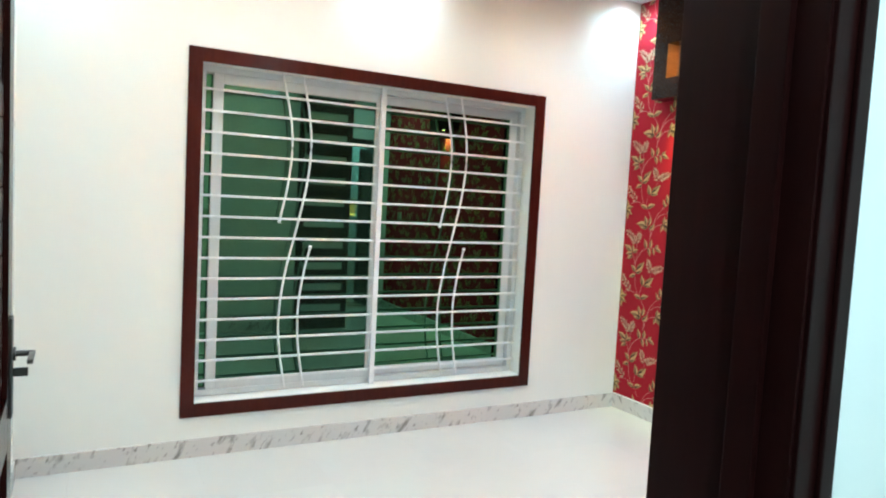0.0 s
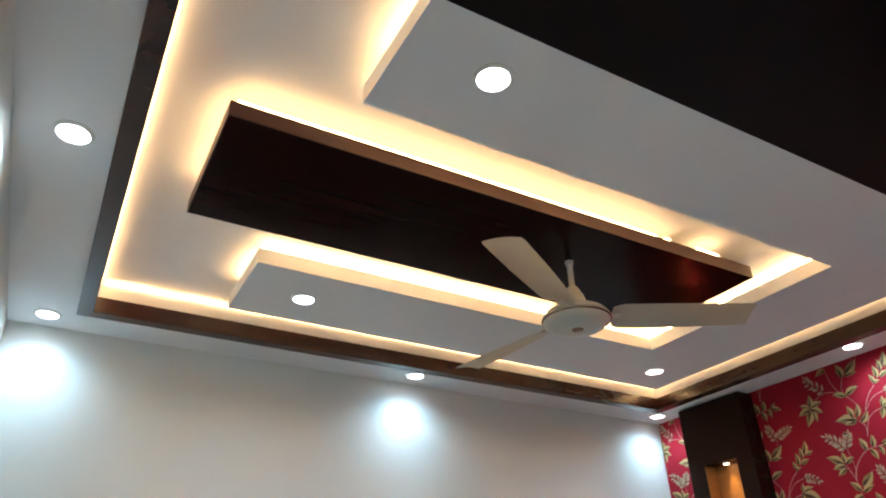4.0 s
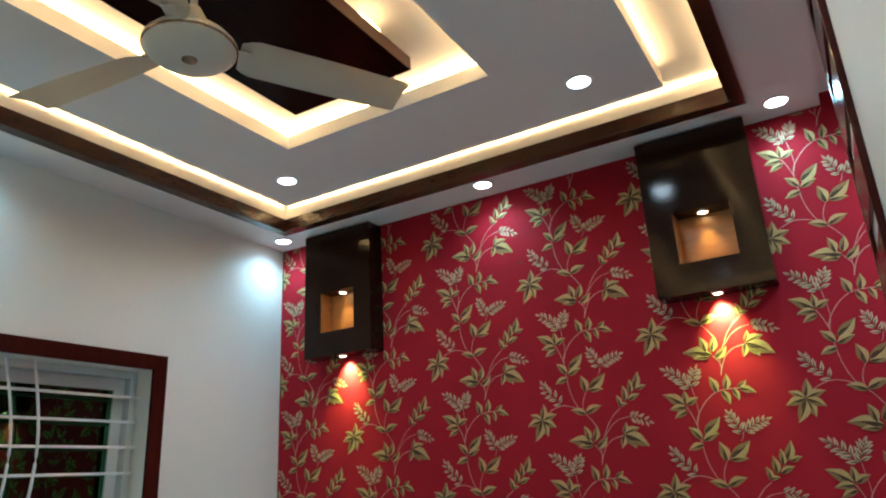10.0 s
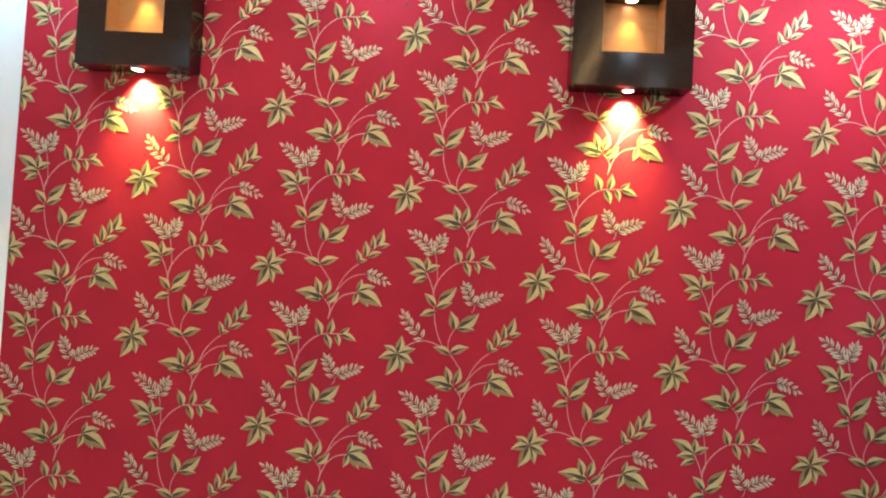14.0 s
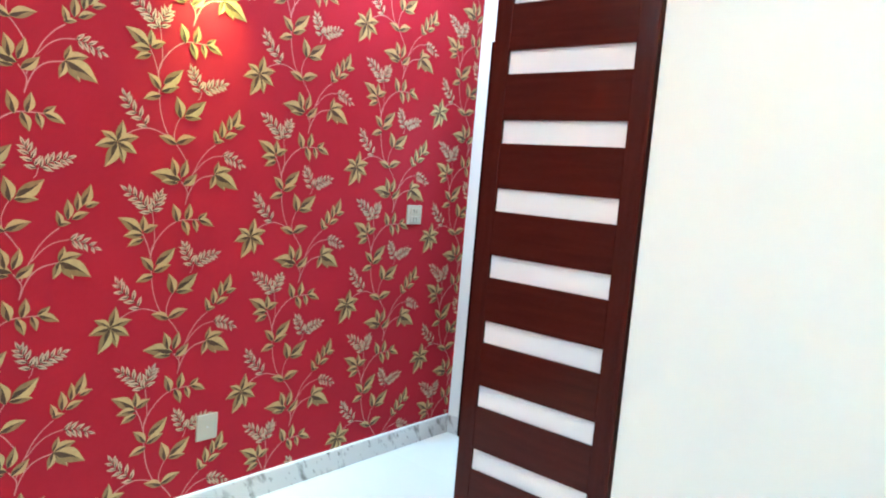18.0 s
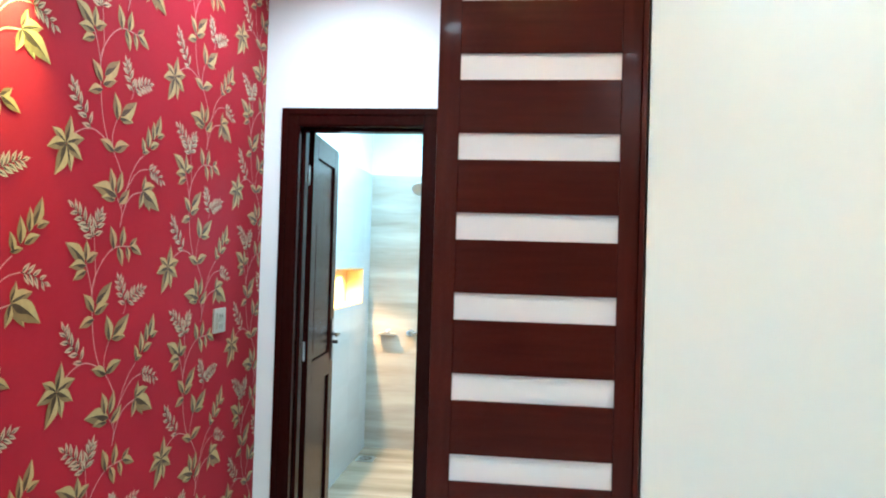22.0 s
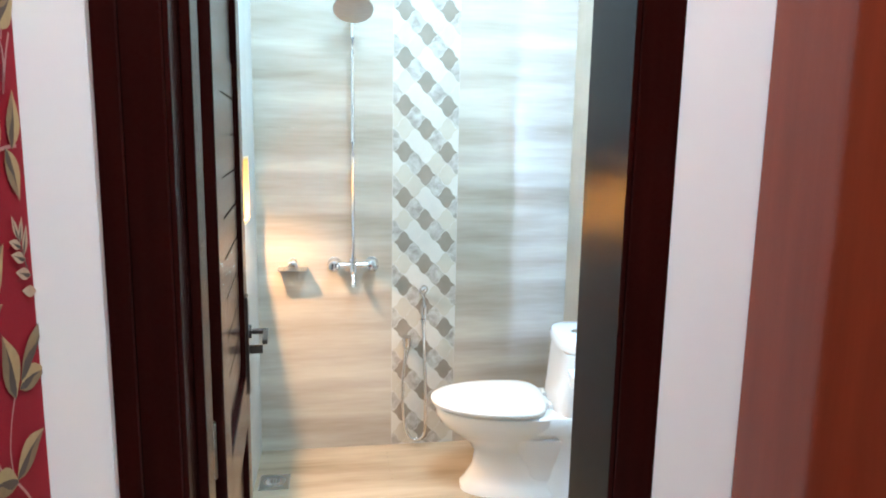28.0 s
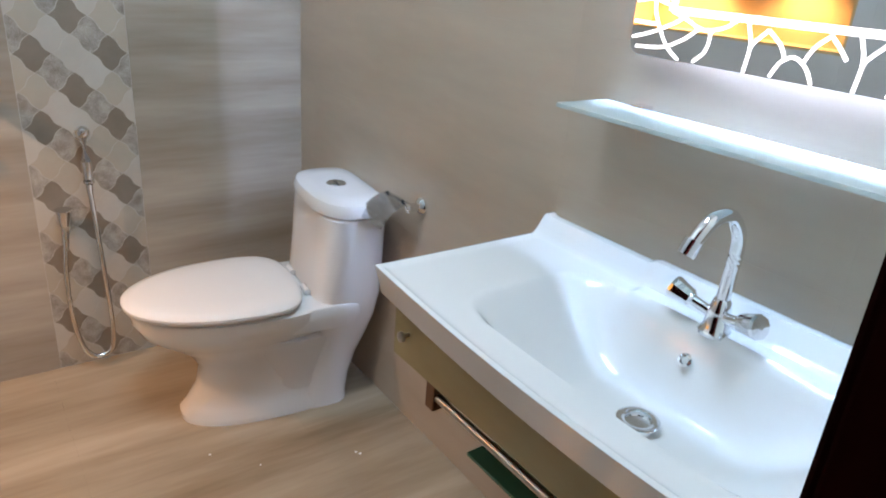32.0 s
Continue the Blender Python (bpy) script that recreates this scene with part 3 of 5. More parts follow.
def lever(parent, x, y, z, side, out, material=M_BRONZE):
    """Lock plate with a lever on a leaf that lies along y; side is the way its face looks along x, out the way of the lever along y."""
    p = part("lock_plate", boxes((x, x + side * 0.006, y - 0.022, y + 0.022, z - 0.118, z + 0.112), bevel=0.003), material, parent, "dark bronze lock plate")
    bm = bm_cyl(bmesh.new(), (x + side * 0.005, y, z + 0.027), (x + side * 0.045, y, z + 0.027), 0.007, seg=12)
    bm_cyl(bm, (x + side * 0.005, y, z + 0.027), (x + side * 0.012, y, z + 0.027), 0.016, seg=16)
    bm_box(bm, x + side * 0.038, x + side * 0.050, y - (0.010 if out > 0 else 0.092), y + (0.092 if out > 0 else 0.010), z + 0.022, z + 0.032, 0.003)
    part("lever", bm, material, p, smooth=True)
    part("key", boxes((x + side * 0.006, x + side * 0.036, y - 0.004, y + 0.004, z - 0.026, z - 0.006), bevel=0.002), material, p, "dark key")


def panel_leaf(name, width, height, label, group=""):
    """A panelled leaf hinged at the origin that runs along -y; its face looks to -x."""
    d = thing(name, label, "door", group)
    h, w, st = height, width, 0.095
    for y0, y1 in ((-w, -w + st), (-st, 0)):
        part("stile", boxes((0, 0.040, y0, y1, 0, h), bevel=0.003), M_GLOSS, d)
    for z0, z1 in ((0, 0.17), (0.86, 0.98), (h - 0.11, h)):
        part("rail", boxes((0, 0.040, -w + st, -st, z0, z1), bevel=0.003), M_GLOSS, d)
    for z0, z1 in ((0.17, 0.86), (0.98, h - 0.11)):
        part("panel", boxes((0.012, 0.028, -w + st - 0.004, -st + 0.004, z0 - 0.004, z1 + 0.004)), M_GLOSS, d)
    z = 1.02
    for i in range(9):
        part("slat", boxes((0.009, 0.0135, -w + st + 0.02, -st - 0.05, z + 0.072 * i, z + 0.072 * i + 0.068), bevel=0.002), M_GLOSS, d)
    lever(d, 0.0, -w + 0.05, 1.045, -1, 1)
    lever(d, 0.040, -w + 0.05, 1.045, 1, 1)
    for zz in (0.25, 1.0, 1.85):
        part("hinge", bm_cyl(bmesh.new(), (0.02, 0.006, zz), (0.02, 0.006, zz + 0.09), 0.007, seg=10), M_STEEL, d)
    return d


leaf = panel_leaf("door_leaf", 0.60, 2.105, "dark panelled wooden bathroom door, standing open")
leaf.matrix_world = pose(-0.188, YB2 - 0.026, 0.006, 0, 0, 3.6)
leaf2 = panel_leaf("door_leaf", 1.0, 2.10, "dark panelled wooden entry door, standing open beside the wall")
leaf2.matrix_world = pose(-3.702, YE + 0.028, 0.006, 0, 0, 180)

# ---------------------------------------------------------------- wardrobe
WF, WB = -0.934, -1.527
ward = thing("wardrobe", "tall glossy mahogany wardrobe with a slotted white-striped end panel", "wardrobe")
part("carcass", boxes((WF - 0.022, WB + 0.02, YB + 0.003, YE - 0.030, 0.0, 2.955)), M_WOOD, ward)
end = part("end_frame", boxes((WF - 0.005, -1.003, YE - 0.053, YE + 0.004, 0, 2.955), (-1.457, -1.512, YE - 0.024, YE + 0.004, 0, 2.955), bevel=0.003), M_WOOD, ward)
part("edge_bead", boxes((-1.512, WB, YE - 0.024, YE + 0.014, 0, 2.955), bevel=0.004), M_WOOD, ward)
STRIP = [0.193 + 0.2294 * i for i in range(12)]
for i in range(13):
    z0 = STRIP[i - 1] + 0.077 if i else 0.0
    z1 = STRIP[i] if i < 12 else 2.955
    part("rail", boxes((-1.457, -1.003, YE - 0.024, YE + 0.0035, z0, z1), bevel=0.0025), M_WOODH, ward)
for z in STRIP:
    part("pane", boxes((-1.460, -1.000, YE - 0.018, YE - 0.006, z - 0.003, z + 0.080)), M_PANE, ward, "white frosted pane")
part("edge_band", boxes((WF - 0.018, WF - 0.002, YE - 0.0655, YE - 0.0535, 0.0, 2.955), bevel=0.001), M_PANE, ward, "pale edge band")
YS = -3.622


def wardrobe_door(y0, y1, z0, z1, handle_y=None):
    d = part("door", boxes((WF - 0.020, WF, y0, y1, z0, z1), bevel=0.002), M_WARD, ward, "glossy mahogany door")
    if handle_y:
        bm = boxes((WF + 0.032, WF + 0.040, handle_y - 0.013, handle_y + 0.013, 1.0, 1.29), bevel=0.003)
        for z in (1.018, 1.272):
            bm_box(bm, WF, WF + 0.036, handle_y - 0.011, handle_y + 0.011, z - 0.018, z + 0.018, 0.003)
        part("handle", bm, M_HANDLE, d, "steel bow handle")


wardrobe_door(YS + 0.0015, YE - 0.067, 0.08, 2.128, YS + 0.052)
wardrobe_door(YB + 0.004, YS - 0.0015, 0.08, 2.128, YS - 0.052)
wardrobe_door(YS + 0.0015, YE - 0.067, 2.134, 2.95)
wardrobe_door(YB + 0.004, YS - 0.0015, 2.134, 2.95)


for yc, zc in ((-1.24, 2.60), (-1.60, 2.565)):
    solid("wall_plug", bm_cyl(bmesh.new(), (-0.0005, yc, zc), (-0.006, yc, zc), 0.006, seg=12), M_BLACK, "small dark screw plug in the red paper", "wall plug")

# ---------------------------------------------------------------- lamp boxes on the papered wall
def lamp_box(yc):
    b = thing("wall_lamp_box", "dark wenge wall box with a lit honey-coloured niche", "wall lamp", "lamp boxes on the papered wall")
    x1, y0, y1, z0, z1 = -0.118, yc - 0.232, yc + 0.232, 2.236, 2.955
    ha, hb, hz0, hz1 = yc - 0.119, yc + 0.119, 2.369, 2.596
    for d in ((x1, -0.001, y0, ha, z0, z1), (x1, -0.001, hb, y1, z0, z1), (x1, -0.001, ha, hb, z0, hz0), (x1, -0.001, ha, hb, hz1, z1)):
        part("board", boxes(d), M_WENGE, b)
    part("niche_lining", boxes((-0.020, -0.002, ha, hb, hz0, hz1), (x1 + 0.006, -0.02, ha, ha + 0.004, hz0, hz1), (x1 + 0.006, -0.02, hb - 0.004, hb, hz0, hz1),
                               (x1 + 0.006, -0.02, ha + 0.004, hb - 0.004, hz0, hz0 + 0.004)), M_NICHE, b, "honey-coloured lining")
    for z in (hz1, z0):
        lp = part("lamp", bm_lathe(bmesh.new(), [(0.020, -0.001), (0.024, -0.006), (0.030, -0.004), (0.031, 0.001), (0.02, 0.002)], pose(-0.060, yc, z), 20), M_CHROME, b, smooth=True)
        part("lens", bm_lathe(bmesh.new(), [(0.021, -0.003), (0.012, -0.006), (0.001, -0.007)], pose(-0.060, yc, z), 20), M_LAMPW, lp, "lit warm lens", smooth=True)
    spot("niche_lamp", (-0.060, yc, hz1 - 0.012), (-0.050, yc, 2.35), 5.0, (1.0, 0.72, 0.26), 70, 1.0, 0.010)
    spot("box_lamp", (-0.046, yc, z0 - 0.010), (0.054, yc, z0 - 0.200), 52, (0.80, 1.0, 0.30), 84, 1.0, 0.012)


lamp_box(-0.525)
lamp_box(-2.495)


# ---------------------------------------------------------------- sockets and switches
def wall_plate(yc, zc, w, h, label, slots):
    p = thing("wall_socket", label, "socket", "sockets on the papered wall")
    part("plate", boxes((-0.009, -0.0005, yc - w / 2, yc + w / 2, zc - h / 2, zc + h / 2), bevel=0.003), M_PLATE, p)
    if slots:
        for dz in (0.018, -0.022):
            r = part("rocker", boxes((-0.013, -0.008, yc - w * 0.30, yc + w * 0.30, zc + dz - 0.014, zc + dz + 0.014), bevel=0.002), M_PLATE, p)
            part("slot", boxes((-0.0136, -0.0125, yc - 0.012, yc - 0.008, zc + dz - 0.008, zc + dz + 0.008), (-0.0136, -0.0125, yc + 0.008, yc + 0.012, zc + dz - 0.008, zc + dz + 0.008)), M_BLACK, r)
    else:
        part("screw", bm_cyl(bmesh.new(), (-0.0085, yc, zc), (-0.0105, yc, zc), 0.004, seg=10), M_STEEL, p)


wall_plate(-0.503, 0.356, 0.085, 0.095, "ivory blank wall plate low on the red paper", False)
wall_plate(-2.578, 0.370, 0.090, 0.105, "ivory blank wall plate low on the red paper", False)
wall_plate(-3.690, 1.243, 0.105, 0.098, "ivory double switch beside the bathroom passage", True)
sw = thing("switch_plate", "ivory switch plate with a socket on the cream wall", "switch")
part("plate", boxes((-2.515, -2.346, YE + 0.0005, YE + 0.009, 1.162, 1.260), bevel=0.004), M_PLASTIC, sw)
soc = part("socket", boxes((-2.387, -2.366, YE + 0.0085, YE + 0.0105, 1.176, 1.232), bevel=0.001), M_PLASTIC, sw)
for x, z in ((-2.3775, 1.206), (-2.3775, 1.188)):
    part("hole", bm_cyl(bmesh.new(), (x, YE + 0.0100, z), (x, YE + 0.0112, z), 0.0034, seg=10), M_BLACK, soc)
for i in range(5):
    x = -2.401 - 0.0235 * i
    part("rocker", boxes((x - 0.0108, x + 0.0108, YE + 0.0085, YE + 0.015, 1.178, 1.226), bevel=0.003), M_PLASTIC, sw)
    part("divider", boxes((x - 0.0122, x - 0.0113, YE + 0.0085, YE + 0.0096, 1.170, 1.252)), M_BLACK, sw)

# ---------------------------------------------------------------- ceiling fan
fan = thing("ceiling_fan", "cream three-blade ceiling fan at rest below the dark panel", "ceiling fan", at=(-1.948, -1.509, 0))
ZF = 2.735
part("motor", bm_lathe(bmesh.new(), [(0.004, ZF - 0.034), (0.05, ZF - 0.033), (0.105, ZF - 0.022), (0.125, ZF - 0.004), (0.128, ZF + 0.012), (0.11, ZF + 0.034), (0.06, ZF + 0.052), (0.03, ZF + 0.058), (0.004, ZF + 0.058)], seg=40), M_FAN, fan, smooth=True)
part("ring", bm_lathe(bmesh.new(), [(0.124, ZF - 0.003), (0.129, ZF - 0.001), (0.1298, ZF + 0.003), (0.125, ZF + 0.006)], seg=40), M_FANB, fan, "brass-coloured ring", smooth=True)
part("cap", bm_lathe(bmesh.new(), [(0.003, ZF - 0.038), (0.014, ZF - 0.0375), (0.021, ZF - 0.036), (0.023, ZF - 0.030), (0.004, ZF - 0.03)], seg=24), M_FANB, fan, smooth=True)
part("lower_cup", bm_lathe(bmesh.new(), [(0.030, ZF + 0.056), (0.046, ZF + 0.066), (0.043, ZF + 0.090), (0.030, ZF + 0.120), (0.020, ZF + 0.138), (0.013, ZF + 0.142)], seg=24), M_FAN, fan, smooth=True)
part("rod", bm_cyl(bmesh.new(), (0, 0, ZF + 0.12), (0, 0, ZP + 0.010), 0.011, seg=14), M_FAN, fan, smooth=True)
part("upper_cup", bm_lathe(bmesh.new(), [(0.0125, ZP - 0.012), (0.015, ZP - 0.010), (0.017, ZP - 0.002), (0.017, ZP + 0.002)], seg=20), M_FAN, fan, smooth=True)


def blade():
    bm = bmesh.new()
    rows = []
    for i in range(25):
        t = i / 24
        r = 0.135 + 0.525 * t
        half = 0.060 + 0.010 * math.sin(math.pi * min(1, t * 1.2) * 0.6) - 0.006 * max(0, (t - 0.96) / 0.04) ** 2 - 0.026 * max(0, 1 - t / 0.10) ** 2
        row = []
        for j in range(5):
            s = (j / 4 - 0.5) * 2
            row.append(bm.verts.new((r, s * half, -0.022 * s * (1 - 0.45 * t) + 0.007 * (1 - s * s) - 0.004)))
        rows.append(row)
    faces = [bm.faces.new((a[j], a[j + 1], b[j + 1], b[j])) for a, b in zip(rows, rows[1:]) for j in range(4)]
    bmesh.ops.solidify(bm, geom=faces, thickness=0.0025)
    return bm


blade_mesh = mesh_of("blade", blade(), M_FAN, True)
arm = boxes((0.100, 0.165, -0.022, 0.022, -0.004, 0.001), bevel=0.002)
arm_mesh = mesh_of("blade_iron", arm, M_FAN)
for a in (211.5, 331.2, 97.2):
    for nm, me in (("blade", blade_mesh), ("blade_iron", arm_mesh)):
        ob = new(nm, me)
        ob.parent = fan
        ob.matrix_local = pose(0, 0, ZF + 0.022, 0, 0, a)


# ---------------------------------------------------------------- baseboards
def baseboard(*dims):
    for d in dims:
        structure("baseboard", boxes((*d, 0.0, 0.100), bevel=0.002), M_MARBLE, "grey veined marble skirting along the wall", "baseboard")


baseboard((XL + 0.013, -0.013, -0.013, -0.0005), (-0.013, -0.0005, YB + 0.013, -0.0005), (XL + 0.0005, XL + 0.013, YE + 0.013, -0.0005),
          (-2.57, WB - 0.001, YE + 0.0005, YE + 0.013), (-0.083, -0.0135, YB + 0.0005, YB + 0.013), (WF + 0.001, -0.836, YB + 0.0005, YB + 0.013))
structure("baseboard", boxes((-0.0085, -0.0005, YB + 0.014, -0.014, 0.1005, 0.107)), M_WALL, "white filler line above the skirting", "baseboard")


# ---------------------------------------------------------------- bathroom: lit recess
rec = thing("wall_recess", "warm lit recess with a cream lining in the tiled wall", "wall recess")
RD = 0.14
for d in ((RD - 0.012, RD, NY0, NY1, NZ0, NZ1), (0.001, RD - 0.012, NY0, NY0 + 0.010, NZ0, NZ1), (0.001, RD - 0.012, NY1 - 0.010, NY1, NZ0, NZ1),
          (0.001, RD - 0.012, NY0 + 0.010, NY1 - 0.010, NZ0, NZ0 + 0.010), (0.001, RD - 0.012, NY0 + 0.010, NY1 - 0.010, NZ1 - 0.010, NZ1)):
    part("lining", boxes(d), M_BNICHE, rec)
for y, watts in ((-6.03, 36), (-5.57, 14)):
    lp = part("lamp", bm_lathe(bmesh.new(), [(0.020, -0.001), (0.024, -0.006), (0.030, -0.004), (0.031, 0.001), (0.02, 0.002)], pose(0.045, y, NZ1 - 0.010), 20), M_CHROME, rec, smooth=True)
    part("lens", bm_lathe(bmesh.new(), [(0.021, -0.003), (0.012, -0.006), (0.001, -0.007)], pose(0.045, y, NZ1 - 0.010), 20), M_LAMPW, lp, smooth=True)
    spot("recess_lamp", (0.040, y, NZ1 - 0.022), (0.034, y, 0), watts, (1.0, 0.66, 0.32), 138, 0.7, 0.012)

# ---------------------------------------------------------------- bathroom: fixtures
def hull_loft(bm, sections, n=40):
    """Joins level outlines: each is z, centre x, half length to the front and back, half width, squareness in front and behind."""
    rings = []
    for z, cx, lf, lb, w, p_front, *rest in sections:
        ring = []
        for k in range(n):
            a = 2 * math.pi * k / n
            c, s = math.cos(a), math.sin(a)
            p = rest[0] if rest and c < 0 else p_front
            u = abs(c) ** (2 / p) * (1 if c >= 0 else -1)
            v = abs(s) ** (2 / p) * (1 if s >= 0 else -1)
            ring.append(bm.verts.new((cx + (lf if c >= 0 else lb) * u, w * v, z)))
        rings.append(ring)
    for a, b in zip(rings, rings[1:]):
        for k in range(n):
            bm.faces.new((a[k], a[(k + 1) % n], b[(k + 1) % n], b[k]))
    bm.faces.new(rings[0][::-1])
    bm.faces.new(rings[-1])
    return bm


# the pan faces +x; its back stands against the basin wall
wc = thing("toilet", "white glazed one-piece toilet with the lid closed", "toilet", at=(0, 0, 0))
part("pan", hull_loft(bmesh.new(), [
    (0.000, 0.30, 0.300, 0.200, 0.130, 2.4, 3), (0.018, 0.30, 0.300, 0.200, 0.130, 2.4, 3), (0.045, 0.30, 0.278, 0.200, 0.115, 2.4, 3), (0.10, 0.30, 0.248, 0.215, 0.103, 2.3, 3), (0.17, 0.30, 0.236, 0.235, 0.102, 2.2, 3),
    (0.215, 0.31, 0.254, 0.25, 0.106, 2.1), (0.262, 0.33, 0.305, 0.27, 0.128, 2.1), (0.305, 0.35, 0.336, 0.25, 0.170, 2.1), (0.350, 0.36, 0.350, 0.24, 0.192, 2.05, 2.6), (0.382, 0.36, 0.352, 0.22, 0.195, 2.05, 3), (0.390, 0.36, 0.338, 0.21, 0.176, 2.05, 3)]), M_CERAMIC, wc, smooth=True)
part("tank", hull_loft(bmesh.new(), [
    (0.0, 0.17, 0.110, 0.088, 0.132, 3), (0.025, 0.17, 0.105, 0.088, 0.128, 3), (0.09, 0.155, 0.100, 0.088, 0.120, 2.8), (0.17, 0.140, 0.098, 0.095, 0.126, 3), (0.25, 0.122, 0.100, 0.105, 0.146, 3.4), (0.32, 0.112, 0.108, 0.106, 0.168, 4), (0.40, 0.105, 0.110, 0.105, 0.179, 5), (0.50, 0.098, 0.104, 0.100, 0.186, 5), (0.652, 0.094, 0.096, 0.097, 0.190, 5), (0.655, 0.094, 0.088, 0.093, 0.183, 5)]), M_CERAMIC, wc, smooth=True)
part("shoulder", hull_loft(bmesh.new(), [(0.300, 0.22, 0.20, 0.19, 0.152, 3.0, 4), (0.307, 0.22, 0.225, 0.20, 0.170, 3.0, 4), (0.345, 0.22, 0.25, 0.205, 0.181, 3.0, 4), (0.378, 0.22, 0.24, 0.205, 0.184, 3.0, 4), (0.386, 0.22, 0.22, 0.20, 0.180, 3.0, 4), (0.3905, 0.22, 0.20, 0.19, 0.168, 3.0, 4)]), M_CERAMIC, wc, smooth=True)
part("trapway", hull_loft(bmesh.new(), [(0.004, 0.26, 0.13, 0.17, 0.118, 2.4, 3), (0.05, 0.26, 0.12, 0.17, 0.108, 2.4, 3), (0.12, 0.26, 0.12, 0.17, 0.110, 2.2, 3), (0.18, 0.26, 0.14, 0.17, 0.122, 2.2, 3), (0.23, 0.26, 0.165, 0.17, 0.138, 2.2, 3), (0.258, 0.26, 0.17, 0.17, 0.147, 2.3, 3), (0.272, 0.26, 0.165, 0.17, 0.148, 2.3, 3), (0.278, 0.26, 0.14, 0.15, 0.134, 2.3, 3)]), M_CERAMIC, wc, smooth=True)
part("tank_lid", hull_loft(bmesh.new(), [(0.658, 0.094, 0.100, 0.098, 0.191, 2.7, 5), (0.662, 0.094, 0.112, 0.099, 0.199, 2.7, 5), (0.686, 0.094, 0.113, 0.099, 0.200, 2.7, 5), (0.698, 0.094, 0.106, 0.095, 0.193, 2.7, 5), (0.704, 0.094, 0.090, 0.084, 0.176, 2.7, 4), (0.706, 0.094, 0.055, 0.055, 0.120, 2.6, 3)]), M_CERAMIC, wc, smooth=True)
part("seat", hull_loft(bmesh.new(), [(0.3910, 0.390, 0.330, 0.146, 0.190, 2.1, 3.0), (0.3937, 0.390, 0.337, 0.150, 0.197, 2.1, 3.0), (0.4004, 0.390, 0.338, 0.150, 0.202, 2.1, 3.0)]), M_CERAMIC, wc, smooth=True)
part("lid", hull_loft(bmesh.new(), [(0.4019, 0.390, 0.338, 0.150, 0.203, 2.1, 3.0), (0.4047, 0.390, 0.342, 0.152, 0.206, 2.1, 3.0), (0.4124, 0.390, 0.342, 0.152, 0.206, 2.1, 3.0), (0.4195, 0.390, 0.333, 0.149, 0.195, 2.1, 3.0), (0.4242, 0.390, 0.305, 0.140, 0.175, 2.1, 3.0), (0.4273, 0.390, 0.22, 0.11, 0.125, 2.0, 4.0), (0.4284, 0.390, 0.10, 0.06, 0.06, 2.0, 3.0)]), M_CERAMIC, wc, smooth=True)
for sy in (-0.075, 0.075):
    part("hinge", bm_cyl(bmesh.new(), (0.224, sy - 0.022, 0.404), (0.224, sy + 0.022, 0.404), 0.0095, seg=14), M_CERAMIC, wc, smooth=True)
bt = part("flush_button", bm_lathe(bmesh.new(), [(0.030, 0.700), (0.0305, 0.7055), (0.027, 0.7085), (0.0245, 0.7070), (0.004, 0.7070)], pose(0.100, 0, 0.003), 28), M_CHROME, wc, "chrome double button", smooth=True)
part("split", boxes((0.0985, 0.1015, -0.023, 0.023, 0.7097, 0.7106)), M_BLACK, bt)
wc.matrix_world = pose(XBR + 0.008, -5.975, 0.0, 0, 0, -6.0)

# basin with its cabinet
VY0, VY1, VX0, VX1 = -5.172, YB2 - 0.008, XBR + 0.001, -1.057
van = thing("washbasin", "white ceramic washbasin with a rectangular bowl", "washbasin")


def basin():
    bm = bmesh.new()
    nx, ny, zt = 60, 120, 0.832
    cx, cy, hx, hy = -1.258, -4.700, 0.150, 0.292
    grid = []
    for i in range(nx + 1):
        row = []
        for j in range(ny + 1):
            y = VY0 + (VY1 - VY0) * j / ny
            xf = VX1 + 0.024 * math.sin(math.pi * j / ny)
            x = xf + (VX0 - xf) * i / nx
            q = ((abs(x - cx) / hx) ** 5 + (abs(y - cy) / hy) ** 5) ** 0.2
            z = zt
            if q < 1.03:
                f = max(0.0, min(1.0, (1.03 - q) / 0.62))
                z -= 0.118 * (f * f * (3 - 2 * f)) ** 0.66
            edge = min(xf - x, y - VY0)
            z += 0.007 * max(0, 1 - edge / 0.016) ** 0.7 if edge > 0.003 else 0.002
            back = x - VX0
            # raised tap deck that ends in a soft fold
            deck = min(1.0, max(0.0, (0.112 - back) / 0.012)) * min(1.0, max(0.0, (y + 4.900 - 0.25 * back) / 0.018))
            z += 0.008 * deck * deck * (3 - 2 * deck)
            if back < 0.055:
                z += 0.046 * min(1.0, (0.055 - back) / 0.030) ** 1.4 * (0.85 if back > 0.004 else 0.8)
            row.append(bm.verts.new((x, y, z)))
        grid.append(row)
    for a, b in zip(grid, grid[1:]):
        for j in range(ny):
            bm.faces.new((a[j], b[j], b[j + 1], a[j + 1]))
    rim = [r[0] for r in grid] + grid[-1][1:] + [r[-1] for r in grid[-2::-1]] + grid[0][-2:0:-1]
    low = []
    for v in rim:
        inset = 0.010
        x = min(v.co.x, VX1 + 0.024 * math.sin(math.pi * (v.co.y - VY0) / (VY1 - VY0)) - inset)
        low.append(bm.verts.new((x, max(v.co.y, VY0 + inset), 0.781)))
    for k in range(len(rim)):
        bm.faces.new((rim[k], rim[(k + 1) % len(rim)], low[(k + 1) % len(rim)], low[k]))
    return bm


